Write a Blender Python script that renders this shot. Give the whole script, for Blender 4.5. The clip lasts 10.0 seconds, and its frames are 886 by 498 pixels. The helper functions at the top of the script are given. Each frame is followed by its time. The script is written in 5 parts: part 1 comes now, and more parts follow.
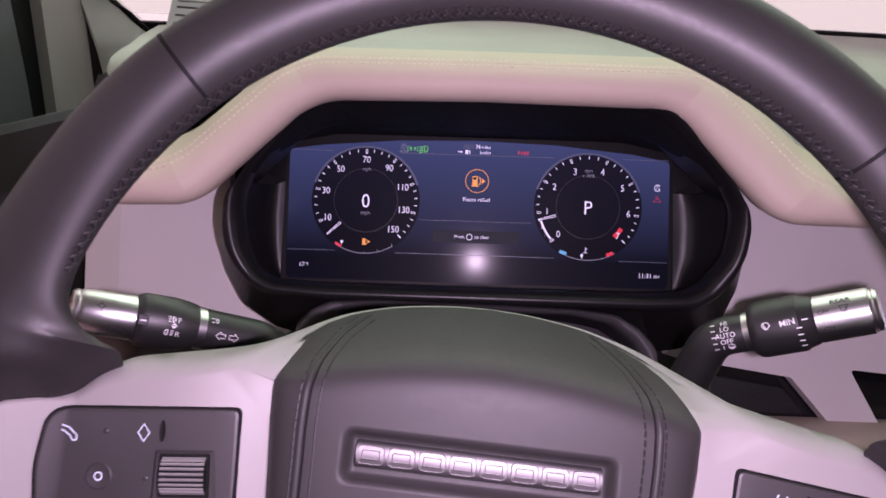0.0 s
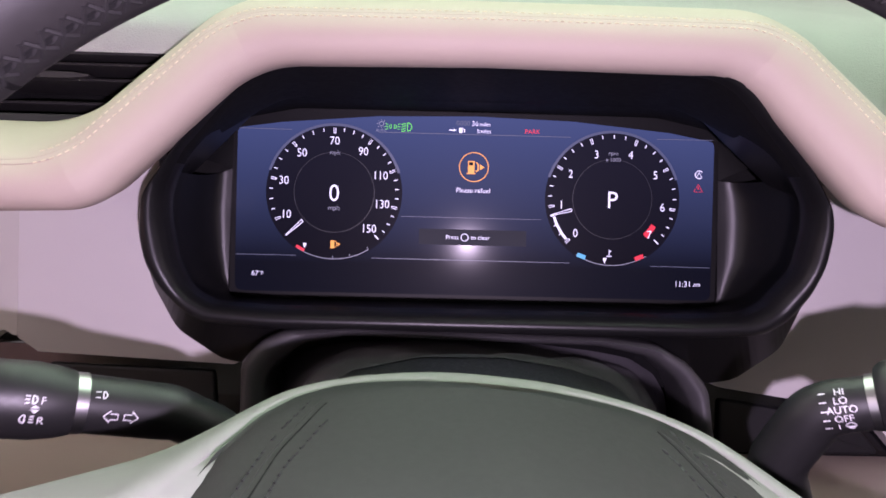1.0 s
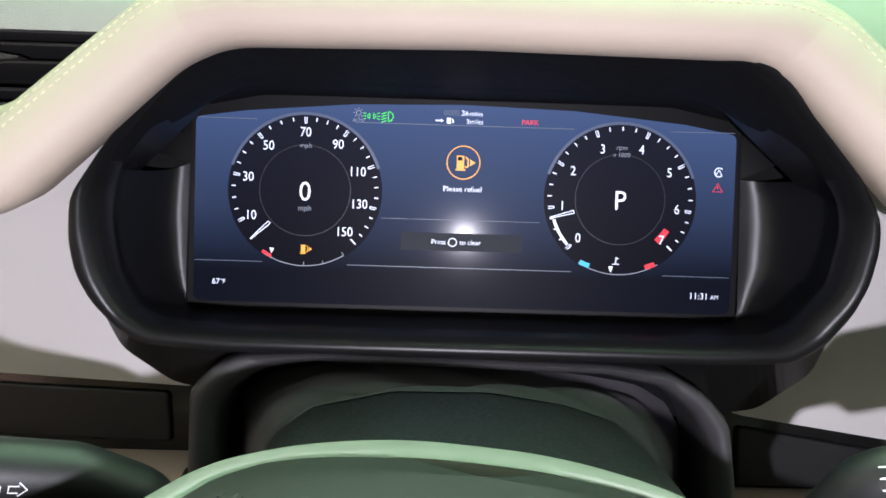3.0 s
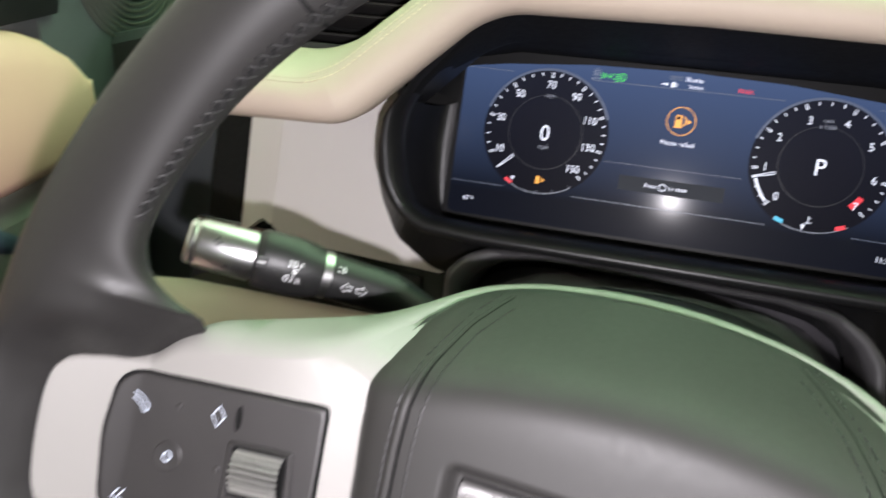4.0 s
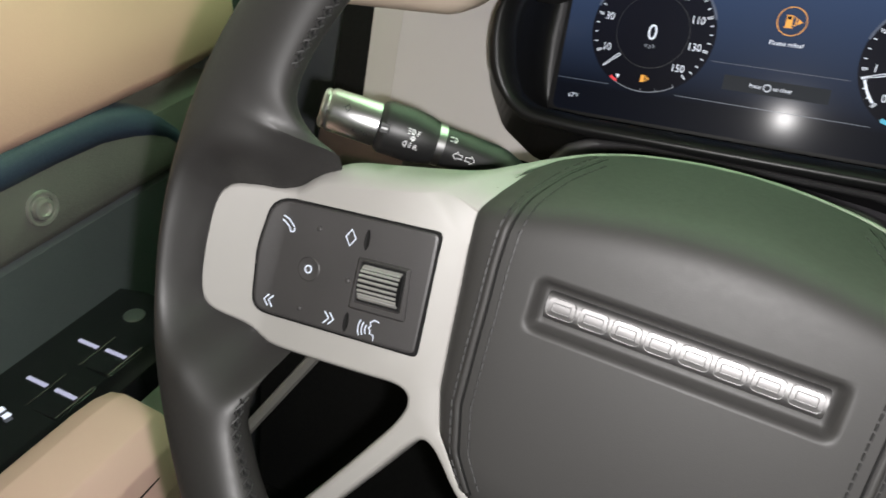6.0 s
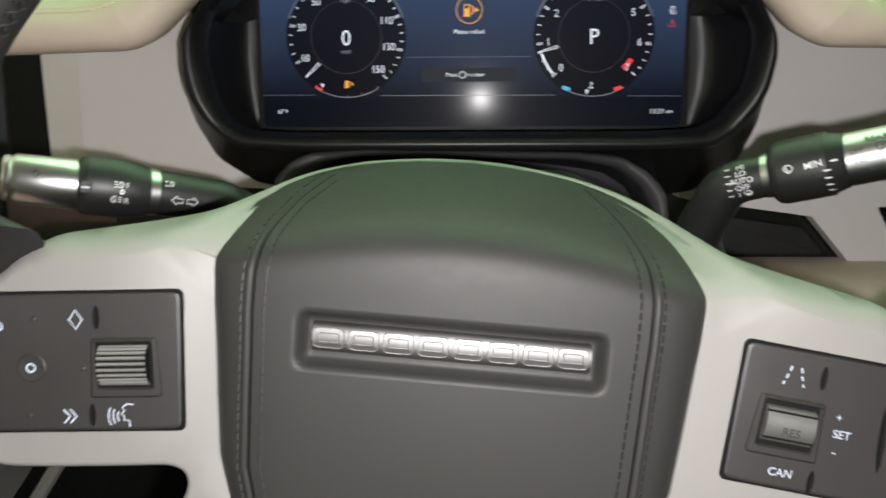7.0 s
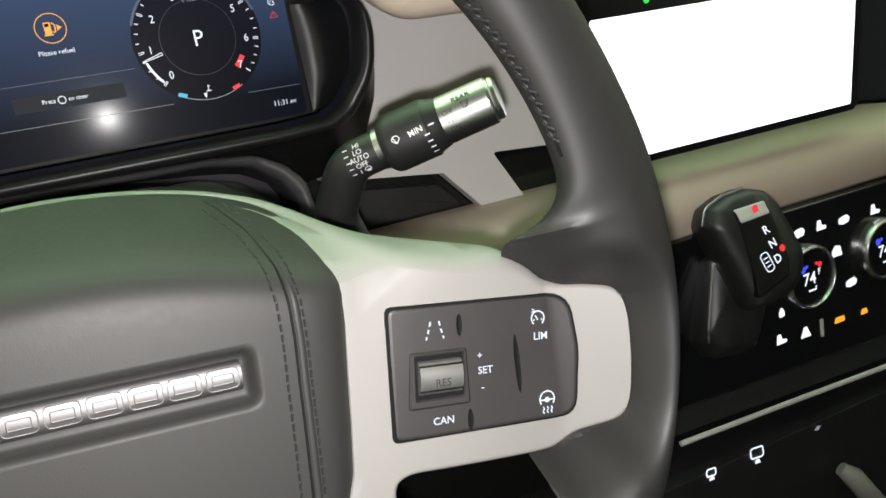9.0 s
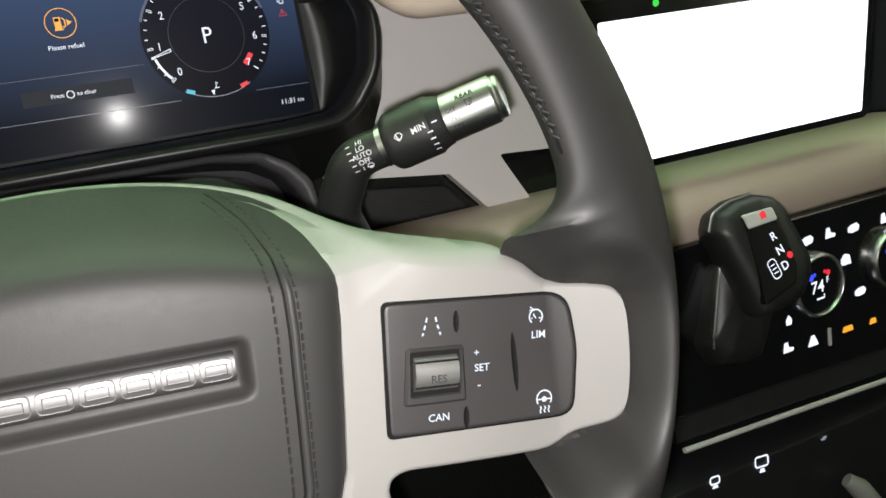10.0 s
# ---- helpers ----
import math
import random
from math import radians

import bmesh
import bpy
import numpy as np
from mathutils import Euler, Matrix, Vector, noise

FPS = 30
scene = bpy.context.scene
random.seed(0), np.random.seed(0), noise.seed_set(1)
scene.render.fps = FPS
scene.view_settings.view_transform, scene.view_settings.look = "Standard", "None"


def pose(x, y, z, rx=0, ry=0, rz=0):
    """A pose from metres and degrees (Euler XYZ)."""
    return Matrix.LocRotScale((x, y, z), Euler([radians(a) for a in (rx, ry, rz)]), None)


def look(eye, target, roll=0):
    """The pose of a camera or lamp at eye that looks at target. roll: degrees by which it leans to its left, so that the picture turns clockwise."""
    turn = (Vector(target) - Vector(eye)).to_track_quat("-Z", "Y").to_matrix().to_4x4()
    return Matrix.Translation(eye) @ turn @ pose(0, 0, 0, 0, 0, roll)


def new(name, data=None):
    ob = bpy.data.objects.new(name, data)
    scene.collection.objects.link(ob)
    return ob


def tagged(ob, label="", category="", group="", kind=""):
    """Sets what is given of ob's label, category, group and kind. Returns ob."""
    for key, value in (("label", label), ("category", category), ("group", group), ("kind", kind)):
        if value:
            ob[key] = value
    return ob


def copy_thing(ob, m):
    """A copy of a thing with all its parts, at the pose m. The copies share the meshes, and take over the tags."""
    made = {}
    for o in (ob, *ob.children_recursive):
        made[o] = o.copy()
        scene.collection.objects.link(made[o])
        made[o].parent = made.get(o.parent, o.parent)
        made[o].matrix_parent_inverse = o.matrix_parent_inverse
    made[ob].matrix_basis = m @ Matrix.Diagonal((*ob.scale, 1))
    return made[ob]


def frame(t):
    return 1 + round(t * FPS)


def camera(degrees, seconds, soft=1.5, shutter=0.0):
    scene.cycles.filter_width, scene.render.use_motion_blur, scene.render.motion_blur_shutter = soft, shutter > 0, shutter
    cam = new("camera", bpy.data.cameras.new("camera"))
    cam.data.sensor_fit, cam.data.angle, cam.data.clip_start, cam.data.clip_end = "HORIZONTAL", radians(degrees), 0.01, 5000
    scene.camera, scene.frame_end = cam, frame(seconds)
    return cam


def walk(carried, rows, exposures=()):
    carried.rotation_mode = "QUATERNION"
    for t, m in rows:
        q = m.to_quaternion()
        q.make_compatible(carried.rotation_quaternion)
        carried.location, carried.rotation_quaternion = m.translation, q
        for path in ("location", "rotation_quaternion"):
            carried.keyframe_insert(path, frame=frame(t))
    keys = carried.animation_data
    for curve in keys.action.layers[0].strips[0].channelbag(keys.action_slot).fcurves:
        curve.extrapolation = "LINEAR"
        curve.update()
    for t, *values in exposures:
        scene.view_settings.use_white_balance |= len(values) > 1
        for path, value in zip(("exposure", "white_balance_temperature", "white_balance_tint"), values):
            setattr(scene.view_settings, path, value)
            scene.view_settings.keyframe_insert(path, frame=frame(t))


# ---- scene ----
cam = camera(60.26, 10.0, soft=1.6, shutter=0.3)
ROWS = [
    (0, -0.0254, -0.5644, 0.8873, 70.14, -1.75, 0.58),
    (0.5, -0.0196, -0.5020, 0.8743, 68.03, -1.64, 0.44),
    (1, -0.0272, -0.4448, 0.8709, 67.37, -1.70, -0.50),
    (1.5, -0.0258, -0.4135, 0.8661, 66.70, -1.54, -0.80),
    (2, -0.0224, -0.3945, 0.8616, 66.37, -1.63, -1.40),
    (2.2, -0.0221, -0.3897, 0.8604, 66.28, -1.77, -1.59),
    (3.3, -0.0147, -0.3896, 0.8684, 65.28, -1.97, 2.38),
    (3.5, -0.0150, -0.4140, 0.8789, 64.58, -1.98, 5.39),
    (4, -0.0200, -0.4898, 0.8819, 62.84, -2.17, 16.25),
    (4.5, -0.0024, -0.5282, 0.8801, 59.00, -1.72, 25.29),
    (5, 0.0010, -0.5295, 0.8793, 57.11, -1.90, 29.08),
    (5.2, -0.0002, -0.5298, 0.8791, 56.88, -1.88, 29.37),
    (6.3, -0.0074, -0.5349, 0.8768, 57.45, -0.04, 18.38),
    (6.5, -0.0092, -0.5333, 0.8763, 57.62, 0.16, 12.99),
    (7, -0.0089, -0.5242, 0.8766, 57.96, 0.62, 0.86),
    (7.5, 0.0013, -0.5232, 0.8778, 57.92, 0.92, -10.53),
    (8, 0.0087, -0.5236, 0.8787, 57.26, 1.06, -21.08),
    (8.5, 0.0104, -0.5255, 0.8787, 57.04, 0.76, -25.40),
    (9, 0.0117, -0.5236, 0.8779, 57.04, 0.52, -26.13),
    (9.5, 0.0102, -0.5236, 0.8784, 57.11, 0.40, -25.78),
    (10, 0.0151, -0.5258, 0.8745, 57.44, 0.10, -24.94),
]
EXPOSURES = [(0.0, -0.05, 6200, 70), (0.5, 0.12, 6150, 66), (1.0, 0.46, 6000, 60), (2.0, 0.80, 5920, 35), (3.3, 0.83, 5880, 20), (4.0, 0.66, 6250, 17), (5.0, 0.29, 6400, 10), (6.5, 0.2, 6400, 10), (7.2, 0.08, 6450, 10), (8.5, 0.33, 6450, 10), (10.0, 0.33, 6450, 10)]
walk(cam, [(t, pose(x, y, z, rx, ry, rz)) for t, x, y, z, rx, ry, rz in ROWS], EXPOSURES)

# ---- light ----
TILT_BACK = 22.0
DG = Matrix.Translation((0, 0, 0.72)) @ Matrix.Rotation(radians(90 - TILT_BACK), 4, "X")
WG = DG @ Matrix.Translation((-0.0088, -0.1301, 0.3247)) @ Matrix.Rotation(radians(-5.00), 4, "X") @ Matrix.Rotation(radians(-0.26), 4, "Y") @ Matrix.Rotation(radians(-4.95), 4, "Z")

world = bpy.data.worlds.new("surroundings")
world.use_nodes = True
scene.world = world
world.node_tree.nodes["Background"].inputs[0].default_value = (0.96, 1.0, 0.73, 1)
world.node_tree.nodes["Background"].inputs[1].default_value = 0.92


def lamp(name, kind, energy, colour, m, **settings):
    data = bpy.data.lights.new(name, kind)
    data.energy, data.color = energy, colour
    if kind == "AREA":
        data.shape, data.size, data.size_y = "RECTANGLE", settings["size"], settings["size_y"]
    else:
        data.shadow_soft_size = settings["size"]
    if kind == "SPOT":
        data.spot_size, data.spot_blend = radians(settings["angle"]), 0.2
    if "spread" in settings:
        data.spread = radians(settings["spread"])
    ob = new(name, data)
    ob.matrix_world = m
    return ob


# the phone's torch beside the lens, and the green-tinted daylight through the windscreen
torch_at = DG @ Vector((0.008, -0.061, 0.545))
lamp("torch_light", "SPOT", 5.8, (1.0, 0.965, 0.945), look(torch_at, DG @ Vector((0.010, -0.09, 0.0))), size=0.004, angle=172)
lamp("windscreen_light", "AREA", 1.9, (0.48, 1.0, 0.49), look((0.12, 0.08, 1.20), (0.0, -0.22, 0.62)), size=1.00, size_y=0.50, spread=125)

# ---- materials ----


def material(name, colour, rough=0.5, metal=0.0, grain=0.0, grain_scale=900.0, vary=0.08, vary_scale=14.0, coat=0.0, emit=None, power=0.0, spec=0.5):
    m = bpy.data.materials.new(name)
    m.use_nodes = True
    nodes, links = m.node_tree.nodes, m.node_tree.links
    bsdf = nodes["Principled BSDF"]
    bsdf.inputs["Base Color"].default_value = (*colour, 1)
    bsdf.inputs["Roughness"].default_value = rough
    bsdf.inputs["Metallic"].default_value = metal
    bsdf.inputs["Specular IOR Level"].default_value = spec
    bsdf.inputs["Coat Weight"].default_value = coat
    bsdf.inputs["Coat Roughness"].default_value = 0.08
    if emit:
        bsdf.inputs["Emission Color"].default_value = (*emit, 1)
        bsdf.inputs["Emission Strength"].default_value = power
        return m
    where = nodes.new("ShaderNodeTexCoord")
    if vary:
        big = nodes.new("ShaderNodeTexNoise")
        big.inputs["Scale"].default_value, big.inputs["Detail"].default_value = vary_scale, 6
        links.new(where.outputs["Object"], big.inputs["Vector"])
        ramp = nodes.new("ShaderNodeMapRange")
        ramp.inputs["From Min"].default_value, ramp.inputs["From Max"].default_value = 0.3, 0.7
        ramp.inputs["To Min"].default_value, ramp.inputs["To Max"].default_value = 1 - vary, 1 + vary
        links.new(big.outputs["Fac"], ramp.inputs["Value"])
        tint = nodes.new("ShaderNodeVectorMath")
        tint.operation = "SCALE"
        tint.inputs[0].default_value = colour
        links.new(ramp.outputs["Result"], tint.inputs["Scale"])
        links.new(tint.outputs["Vector"], bsdf.inputs["Base Color"])
        fine = nodes.new("ShaderNodeTexNoise")
        fine.inputs["Scale"].default_value, fine.inputs["Detail"].default_value = vary_scale * 18, 4
        links.new(where.outputs["Object"], fine.inputs["Vector"])
        gloss = nodes.new("ShaderNodeMapRange")
        gloss.inputs["From Min"].default_value, gloss.inputs["From Max"].default_value = 0.3, 0.7
        gloss.inputs["To Min"].default_value, gloss.inputs["To Max"].default_value = max(rough - min(0.06, vary * 0.6), 0.02), min(rough + min(0.08, vary * 0.8), 1)
        links.new(fine.outputs["Fac"], gloss.inputs["Value"])
        links.new(gloss.outputs["Result"], bsdf.inputs["Roughness"])
    if grain:
        cells = nodes.new("ShaderNodeTexVoronoi")
        cells.inputs["Scale"].default_value = grain_scale
        links.new(where.outputs["Object"], cells.inputs["Vector"])
        soft = nodes.new("ShaderNodeTexNoise")
        soft.inputs["Scale"].default_value, soft.inputs["Detail"].default_value = grain_scale * 0.35, 5
        links.new(where.outputs["Object"], soft.inputs["Vector"])
        both = nodes.new("ShaderNodeMath")
        both.operation = "ADD"
        links.new(cells.outputs["Distance"], both.inputs[0])
        links.new(soft.outputs["Fac"], both.inputs[1])
        bump = nodes.new("ShaderNodeBump")
        bump.inputs["Strength"].default_value, bump.inputs["Distance"].default_value = grain, 0.0006
        links.new(both.outputs[0], bump.inputs["Height"])
        links.new(bump.outputs["Normal"], bsdf.inputs["Normal"])
    return m


LEATHER = material("dark leather", (0.018, 0.017, 0.0165), 0.50, spec=0.42, grain=0.022, grain_scale=2600, vary=0.05, vary_scale=30)
PAD = material("airbag leather", (0.025, 0.024, 0.0232), 0.54, spec=0.32, grain=0.04, grain_scale=2400, vary=0.03, vary_scale=25)
THREAD = material("dark thread", (0.013, 0.0125, 0.0125), 0.62, vary=0.2, vary_scale=300)
PALE_THREAD = material("cream thread", (0.70, 0.61, 0.46), 0.6, vary=0.1, vary_scale=300)
SATIN = material("satin pale grey paint", (0.238, 0.229, 0.216), 0.55, grain=0.05, grain_scale=2500, vary=0.03)
BEIGE = material("beige soft trim", (0.535, 0.44, 0.362), 0.62, grain=0.10, grain_scale=1800, vary=0.04, vary_scale=9)
TAN = material("tan door trim", (0.79, 0.465, 0.375), 0.6, grain=0.12, grain_scale=900, vary=0.05, vary_scale=7)
MAUVE = material("warm grey trim panel", (0.59, 0.56, 0.55), 0.55, grain=0.12, grain_scale=1800, vary=0.03)
UPPER = material("pale grey dash top", (0.37, 0.37, 0.345), 0.6, grain=0.3, grain_scale=1100, vary=0.05)
BLACK = material("black moulded plastic", (0.014, 0.014, 0.015), 0.42, grain=0.05, grain_scale=1600, vary=0.15, vary_scale=40)
DEEP = material("deep black plastic", (0.004, 0.004, 0.004), 0.7, spec=0.2, vary=0.1)
SATINBLACK = material("satin black plastic", (0.009, 0.009, 0.0095), 0.38, vary=0, spec=0.38)
GLOSSY = material("piano black plastic", (0.006, 0.006, 0.007), 0.16, vary=0.1, coat=0.6)
BUTTON = material("soft black button rubber", (0.030, 0.028, 0.028), 0.48, grain=0.08, grain_scale=2500, vary=0.06, vary_scale=60)
COLLAR = material("satin grey-black collar plastic", (0.048, 0.046, 0.049), 0.42, grain=0.05, grain_scale=2200, vary=0.06, vary_scale=40)
RUBBER = material("soft black rubber", (0.082, 0.078, 0.086), 0.45, vary=0.06, vary_scale=20)
BEZELBLACK = material("seamless display surround", (0.007, 0.007, 0.0075), 0.48, vary=0, spec=0.2)
GRILLE = material("grey-brown speaker mesh", (0.105, 0.096, 0.088), 0.55, vary=0.08, vary_scale=60)
BROW = material("matt black brow", (0.008, 0.008, 0.008), 0.65, vary=0.05, spec=0.16)
STALK = material("black stalk plastic", (0.012, 0.012, 0.012), 0.43, grain=0.05, grain_scale=2500, vary=0.05, vary_scale=60)
SLATE = material("slate blue trim", (0.036, 0.050, 0.084), 0.55, grain=0.2, grain_scale=900, vary=0.06)
DOORGREY = material("dark grey door panel", (0.078, 0.083, 0.092), 0.6, grain=0.3, grain_scale=800, vary=0.06)
TAUPE = material("grey-brown pillar trim", (0.42, 0.385, 0.375), 0.7, grain=0.3, grain_scale=900, vary=0.06)
DOORBAND = material("warm grey door band", (0.125, 0.116, 0.110), 0.6, grain=0.3, grain_scale=800, vary=0.06)
ARM = material("beige armrest leather", (0.60, 0.365, 0.335), 0.6, grain=0.1, grain_scale=1500, vary=0.04, vary_scale=9)
DARKCHROME = material("dark polished metal", (0.58, 0.57, 0.56), 0.36, metal=0.92, vary=0.03)
PAPER = material("grey-white paper", (0.62, 0.62, 0.64), 0.8, vary=0.03)
CHROME = material("satin chrome", (0.58, 0.58, 0.58), 0.28, metal=1.0, vary=0)
BRUSHED = material("brushed aluminium", (0.18, 0.176, 0.176), 0.5, metal=1.0, grain=0.02, grain_scale=1800, vary=0.06, vary_scale=120)
SILVER = material("silver ribbed plastic", (0.58, 0.57, 0.56), 0.36, metal=0.85, vary=0.05, vary_scale=80)
SILVERPAINT = material("silver painted trim", (0.68, 0.67, 0.66), 0.33, metal=0.3, vary=0.03)
BADGESHADE = material("gunmetal edge shade", (0.20, 0.196, 0.196), 0.55, metal=0.5, vary=0.04, vary_scale=120)
STEEL = material("dull steel", (0.55, 0.53, 0.50), 0.4, metal=0.7, vary=0.1, vary_scale=80)
CARPET = material("dark carpet", (0.015, 0.014, 0.014), 0.95, grain=0.8, grain_scale=500, vary=0.2, vary_scale=60)
DIMCLOTH = material("pale cabin cloth", (0.44, 0.425, 0.39), 0.9, grain=0.5, grain_scale=900, vary=0.08)
LINING = material("pale pillar cloth", (0.78, 0.77, 0.75), 0.9, grain=0.5, grain_scale=900, vary=0.06)
PAINTMARK = material("pale grey print", (0.66, 0.66, 0.68), 0.6, vary=0.03)
DARKMARK = material("dark print", (0.03, 0.03, 0.03), 0.6, vary=0.03)


def glow(name, colour, power):
    return material(name, (0.02, 0.02, 0.02), 0.4, emit=colour, power=power)


WHITE_LIT = glow("white display light", (0.85, 0.90, 1.0), 0.9)
GREY_LIT = glow("dim display light", (0.55, 0.60, 0.70), 0.35)
FAINT_LIT = glow("barely lit display ring", (0.35, 0.40, 0.55), 0.022)
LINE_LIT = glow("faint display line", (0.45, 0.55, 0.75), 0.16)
RING_LIT = glow("dial ring light", (0.16, 0.22, 0.36), 0.30)
ORANGE_LIT = glow("amber display light", (1.0, 0.42, 0.03), 0.85)
GREEN_LIT = glow("green display light", (0.05, 0.9, 0.08), 0.7)
RED_LIT = glow("red display light", (1.0, 0.03, 0.05), 0.7)
CYAN_LIT = glow("cyan display light", (0.05, 0.55, 0.8), 0.7)
BLUE_LIT = glow("blue display light", (0.05, 0.08, 1.0), 0.9)
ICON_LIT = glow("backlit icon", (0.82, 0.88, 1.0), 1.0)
PANEL_LIT = glow("dim message panel", (0.50, 0.60, 0.75), 0.03)
PANEL_LIT.node_tree.nodes["Principled BSDF"].inputs["Specular IOR Level"].default_value = 0.03
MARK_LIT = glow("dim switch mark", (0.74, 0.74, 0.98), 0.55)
SCREEN_WHITE = glow("bright touchscreen", (0.95, 1.0, 0.98), 1.6)


def display_material(name, top, low, z_top, z_low):
    """Dark glass over a lit panel: a blue that fades to black towards the lower edge."""
    m = bpy.data.materials.new(name)
    m.use_nodes = True
    nodes, links = m.node_tree.nodes, m.node_tree.links
    bsdf = nodes["Principled BSDF"]
    bsdf.inputs["Base Color"].default_value = (0.004, 0.004, 0.005, 1)
    bsdf.inputs["Roughness"].default_value = 0.40
    bsdf.inputs["Specular IOR Level"].default_value = 0.045
    bsdf.inputs["Coat Weight"].default_value, bsdf.inputs["Coat Roughness"].default_value = 0.06, 0.13
    # shading normal tipped to set where the torch's highlight falls; the glass stays flat
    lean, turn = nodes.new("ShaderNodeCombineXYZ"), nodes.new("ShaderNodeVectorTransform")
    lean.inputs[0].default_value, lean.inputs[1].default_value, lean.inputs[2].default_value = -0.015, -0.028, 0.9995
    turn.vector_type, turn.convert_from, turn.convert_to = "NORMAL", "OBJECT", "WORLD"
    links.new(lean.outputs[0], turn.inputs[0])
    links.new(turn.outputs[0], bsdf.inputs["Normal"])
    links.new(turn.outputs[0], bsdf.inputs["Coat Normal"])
    where, axis = nodes.new("ShaderNodeTexCoord"), nodes.new("ShaderNodeSeparateXYZ")
    links.new(where.outputs["Object"], axis.inputs[0])
    span = nodes.new("ShaderNodeMapRange")
    span.inputs["From Min"].default_value, span.inputs["From Max"].default_value = z_low, z_top
    links.new(axis.outputs["Y"], span.inputs["Value"])
    mix = nodes.new("ShaderNodeMix")
    mix.data_type = "RGBA"
    links.new(span.outputs["Result"], mix.inputs["Factor"])
    mix.inputs["A"].default_value, mix.inputs["B"].default_value = (*low, 1), (*top, 1)
    links.new(mix.outputs["Result"], bsdf.inputs["Emission Color"])
    bsdf.inputs["Emission Strength"].default_value = 1.0
    return m


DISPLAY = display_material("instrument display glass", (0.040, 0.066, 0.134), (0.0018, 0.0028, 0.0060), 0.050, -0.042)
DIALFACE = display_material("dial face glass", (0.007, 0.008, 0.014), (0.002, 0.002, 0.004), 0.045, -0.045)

# ---- mesh helpers (millimetres in, metres out) ----


def thing(name, m, label, category, kind="", group=""):
    ob = new(name)
    ob.empty_display_size = 0.02
    ob.matrix_world = m
    return tagged(ob, label, category, group, kind)


def part(name, bm, mat, parent=None, label="", sharp=38, kind=""):
    bmesh.ops.recalc_face_normals(bm, faces=bm.faces)
    data = bpy.data.meshes.new(name)
    bm.to_mesh(data)
    bm.free()
    data.materials.append(mat)
    data.shade_smooth()
    data.set_sharp_from_angle(angle=radians(sharp))
    ob = new(name, data)
    if parent is not None:
        ob.parent = parent
    return tagged(ob, label, kind=kind)


def mm(*v):
    return Vector(v) * 0.001


def fillet(points, radius, n=6, closed=True):
    """Rounds the corners of a polyline; a point may carry its own radius as a third number."""
    pts, out = [Vector(p[:2]) for p in points], []
    for i, p in enumerate(pts):
        r = points[i][2] if len(points[i]) > 2 else radius
        if not closed and i in (0, len(pts) - 1) or r <= 0:
            out.append(p.copy())
            continue
        a, b = pts[i - 1] - p, pts[(i + 1) % len(pts)] - p
        la, lb = a.length, b.length
        a.normalize(), b.normalize()
        half = math.acos(max(-1, min(1, a.dot(b)))) / 2
        if half > radians(88):
            out.append(p.copy())
            continue
        d = min(r / math.tan(half), la * 0.48, lb * 0.48)
        p0, p2 = p + a * d, p + b * d
        for k in range(n + 1):
            t = k / n
            out.append(p0 * (1 - t) ** 2 + p * 2 * t * (1 - t) + p2 * t * t)
    return out


def inset(pts, d):
    """The outline moved inwards by d (a number, or one for each point)."""
    area = sum(pts[i - 1].x * pts[i].y - pts[i].x * pts[i - 1].y for i in range(len(pts)))
    side, out = (1 if area > 0 else -1), []
    for i, p in enumerate(pts):
        e0, e1 = (p - pts[i - 1]).normalized(), (pts[(i + 1) % len(pts)] - p).normalized()
        n0, n1 = Vector((-e0.y, e0.x)) * side, Vector((-e1.y, e1.x)) * side
        m = n0 + n1
        m = m.normalized() if m.length > 1e-6 else n0
        k = d[i] if isinstance(d, (list, tuple)) else d
        out.append(p + m * k / max(0.5, m.dot(n0)))
    return out


def loft(rings, closed=True, cap0=False, cap1=False, bm=None):
    """Skin through rings of equal length, given in millimetres."""
    bm = bm or bmesh.new()
    rows = [[bm.verts.new(mm(*p)) for p in ring] for ring in rings]
    n = len(rows[0])
    for a, b in zip(rows, rows[1:]):
        for i in range(n if closed else n - 1):
            j = (i + 1) % n
            bm.faces.new((a[i], a[j], b[j], b[i]))
    if cap0:
        bm.faces.new(rows[0][::-1])
    if cap1:
        bm.faces.new(rows[-1])
    return bm


def prism(outline, z0, z1, edge=1.0, drop=None, bm=None):
    """A plate from z0 to z1 with its front edge rounded by `edge`."""
    drop = edge if drop is None else drop
    flat = lambda pts, z: [(p.x, p.y, z) for p in pts]
    mid = inset(outline, edge * 0.3)
    return loft([flat(outline, z0), flat(outline, z1 - drop), flat(mid, z1 - drop * 0.3), flat(inset(outline, edge), z1), flat(inset(outline, edge * 1.25), z1)], cap0=True, cap1=True, bm=bm)


def plate(outline, z0, z1):
    """A flat plate with square edges."""
    return loft([[(p.x, p.y, z) for p in outline] for z in (z0, z1)], cap0=True, cap1=True)


def box(x0, x1, y0, y1, z0, z1, edge=0.0, bm=None):
    r = min(edge, (x1 - x0) * 0.4, (y1 - y0) * 0.4)
    pts = fillet([(x0, y0), (x1, y0), (x1, y1), (x0, y1)], r, 3) if r else [Vector(p) for p in ((x0, y0), (x1, y0), (x1, y1), (x0, y1))]
    return prism(pts, z0, z1, edge * 0.6, bm=bm) if edge else loft([[(p.x, p.y, z0) for p in pts], [(p.x, p.y, z1) for p in pts]], cap0=True, cap1=True, bm=bm)


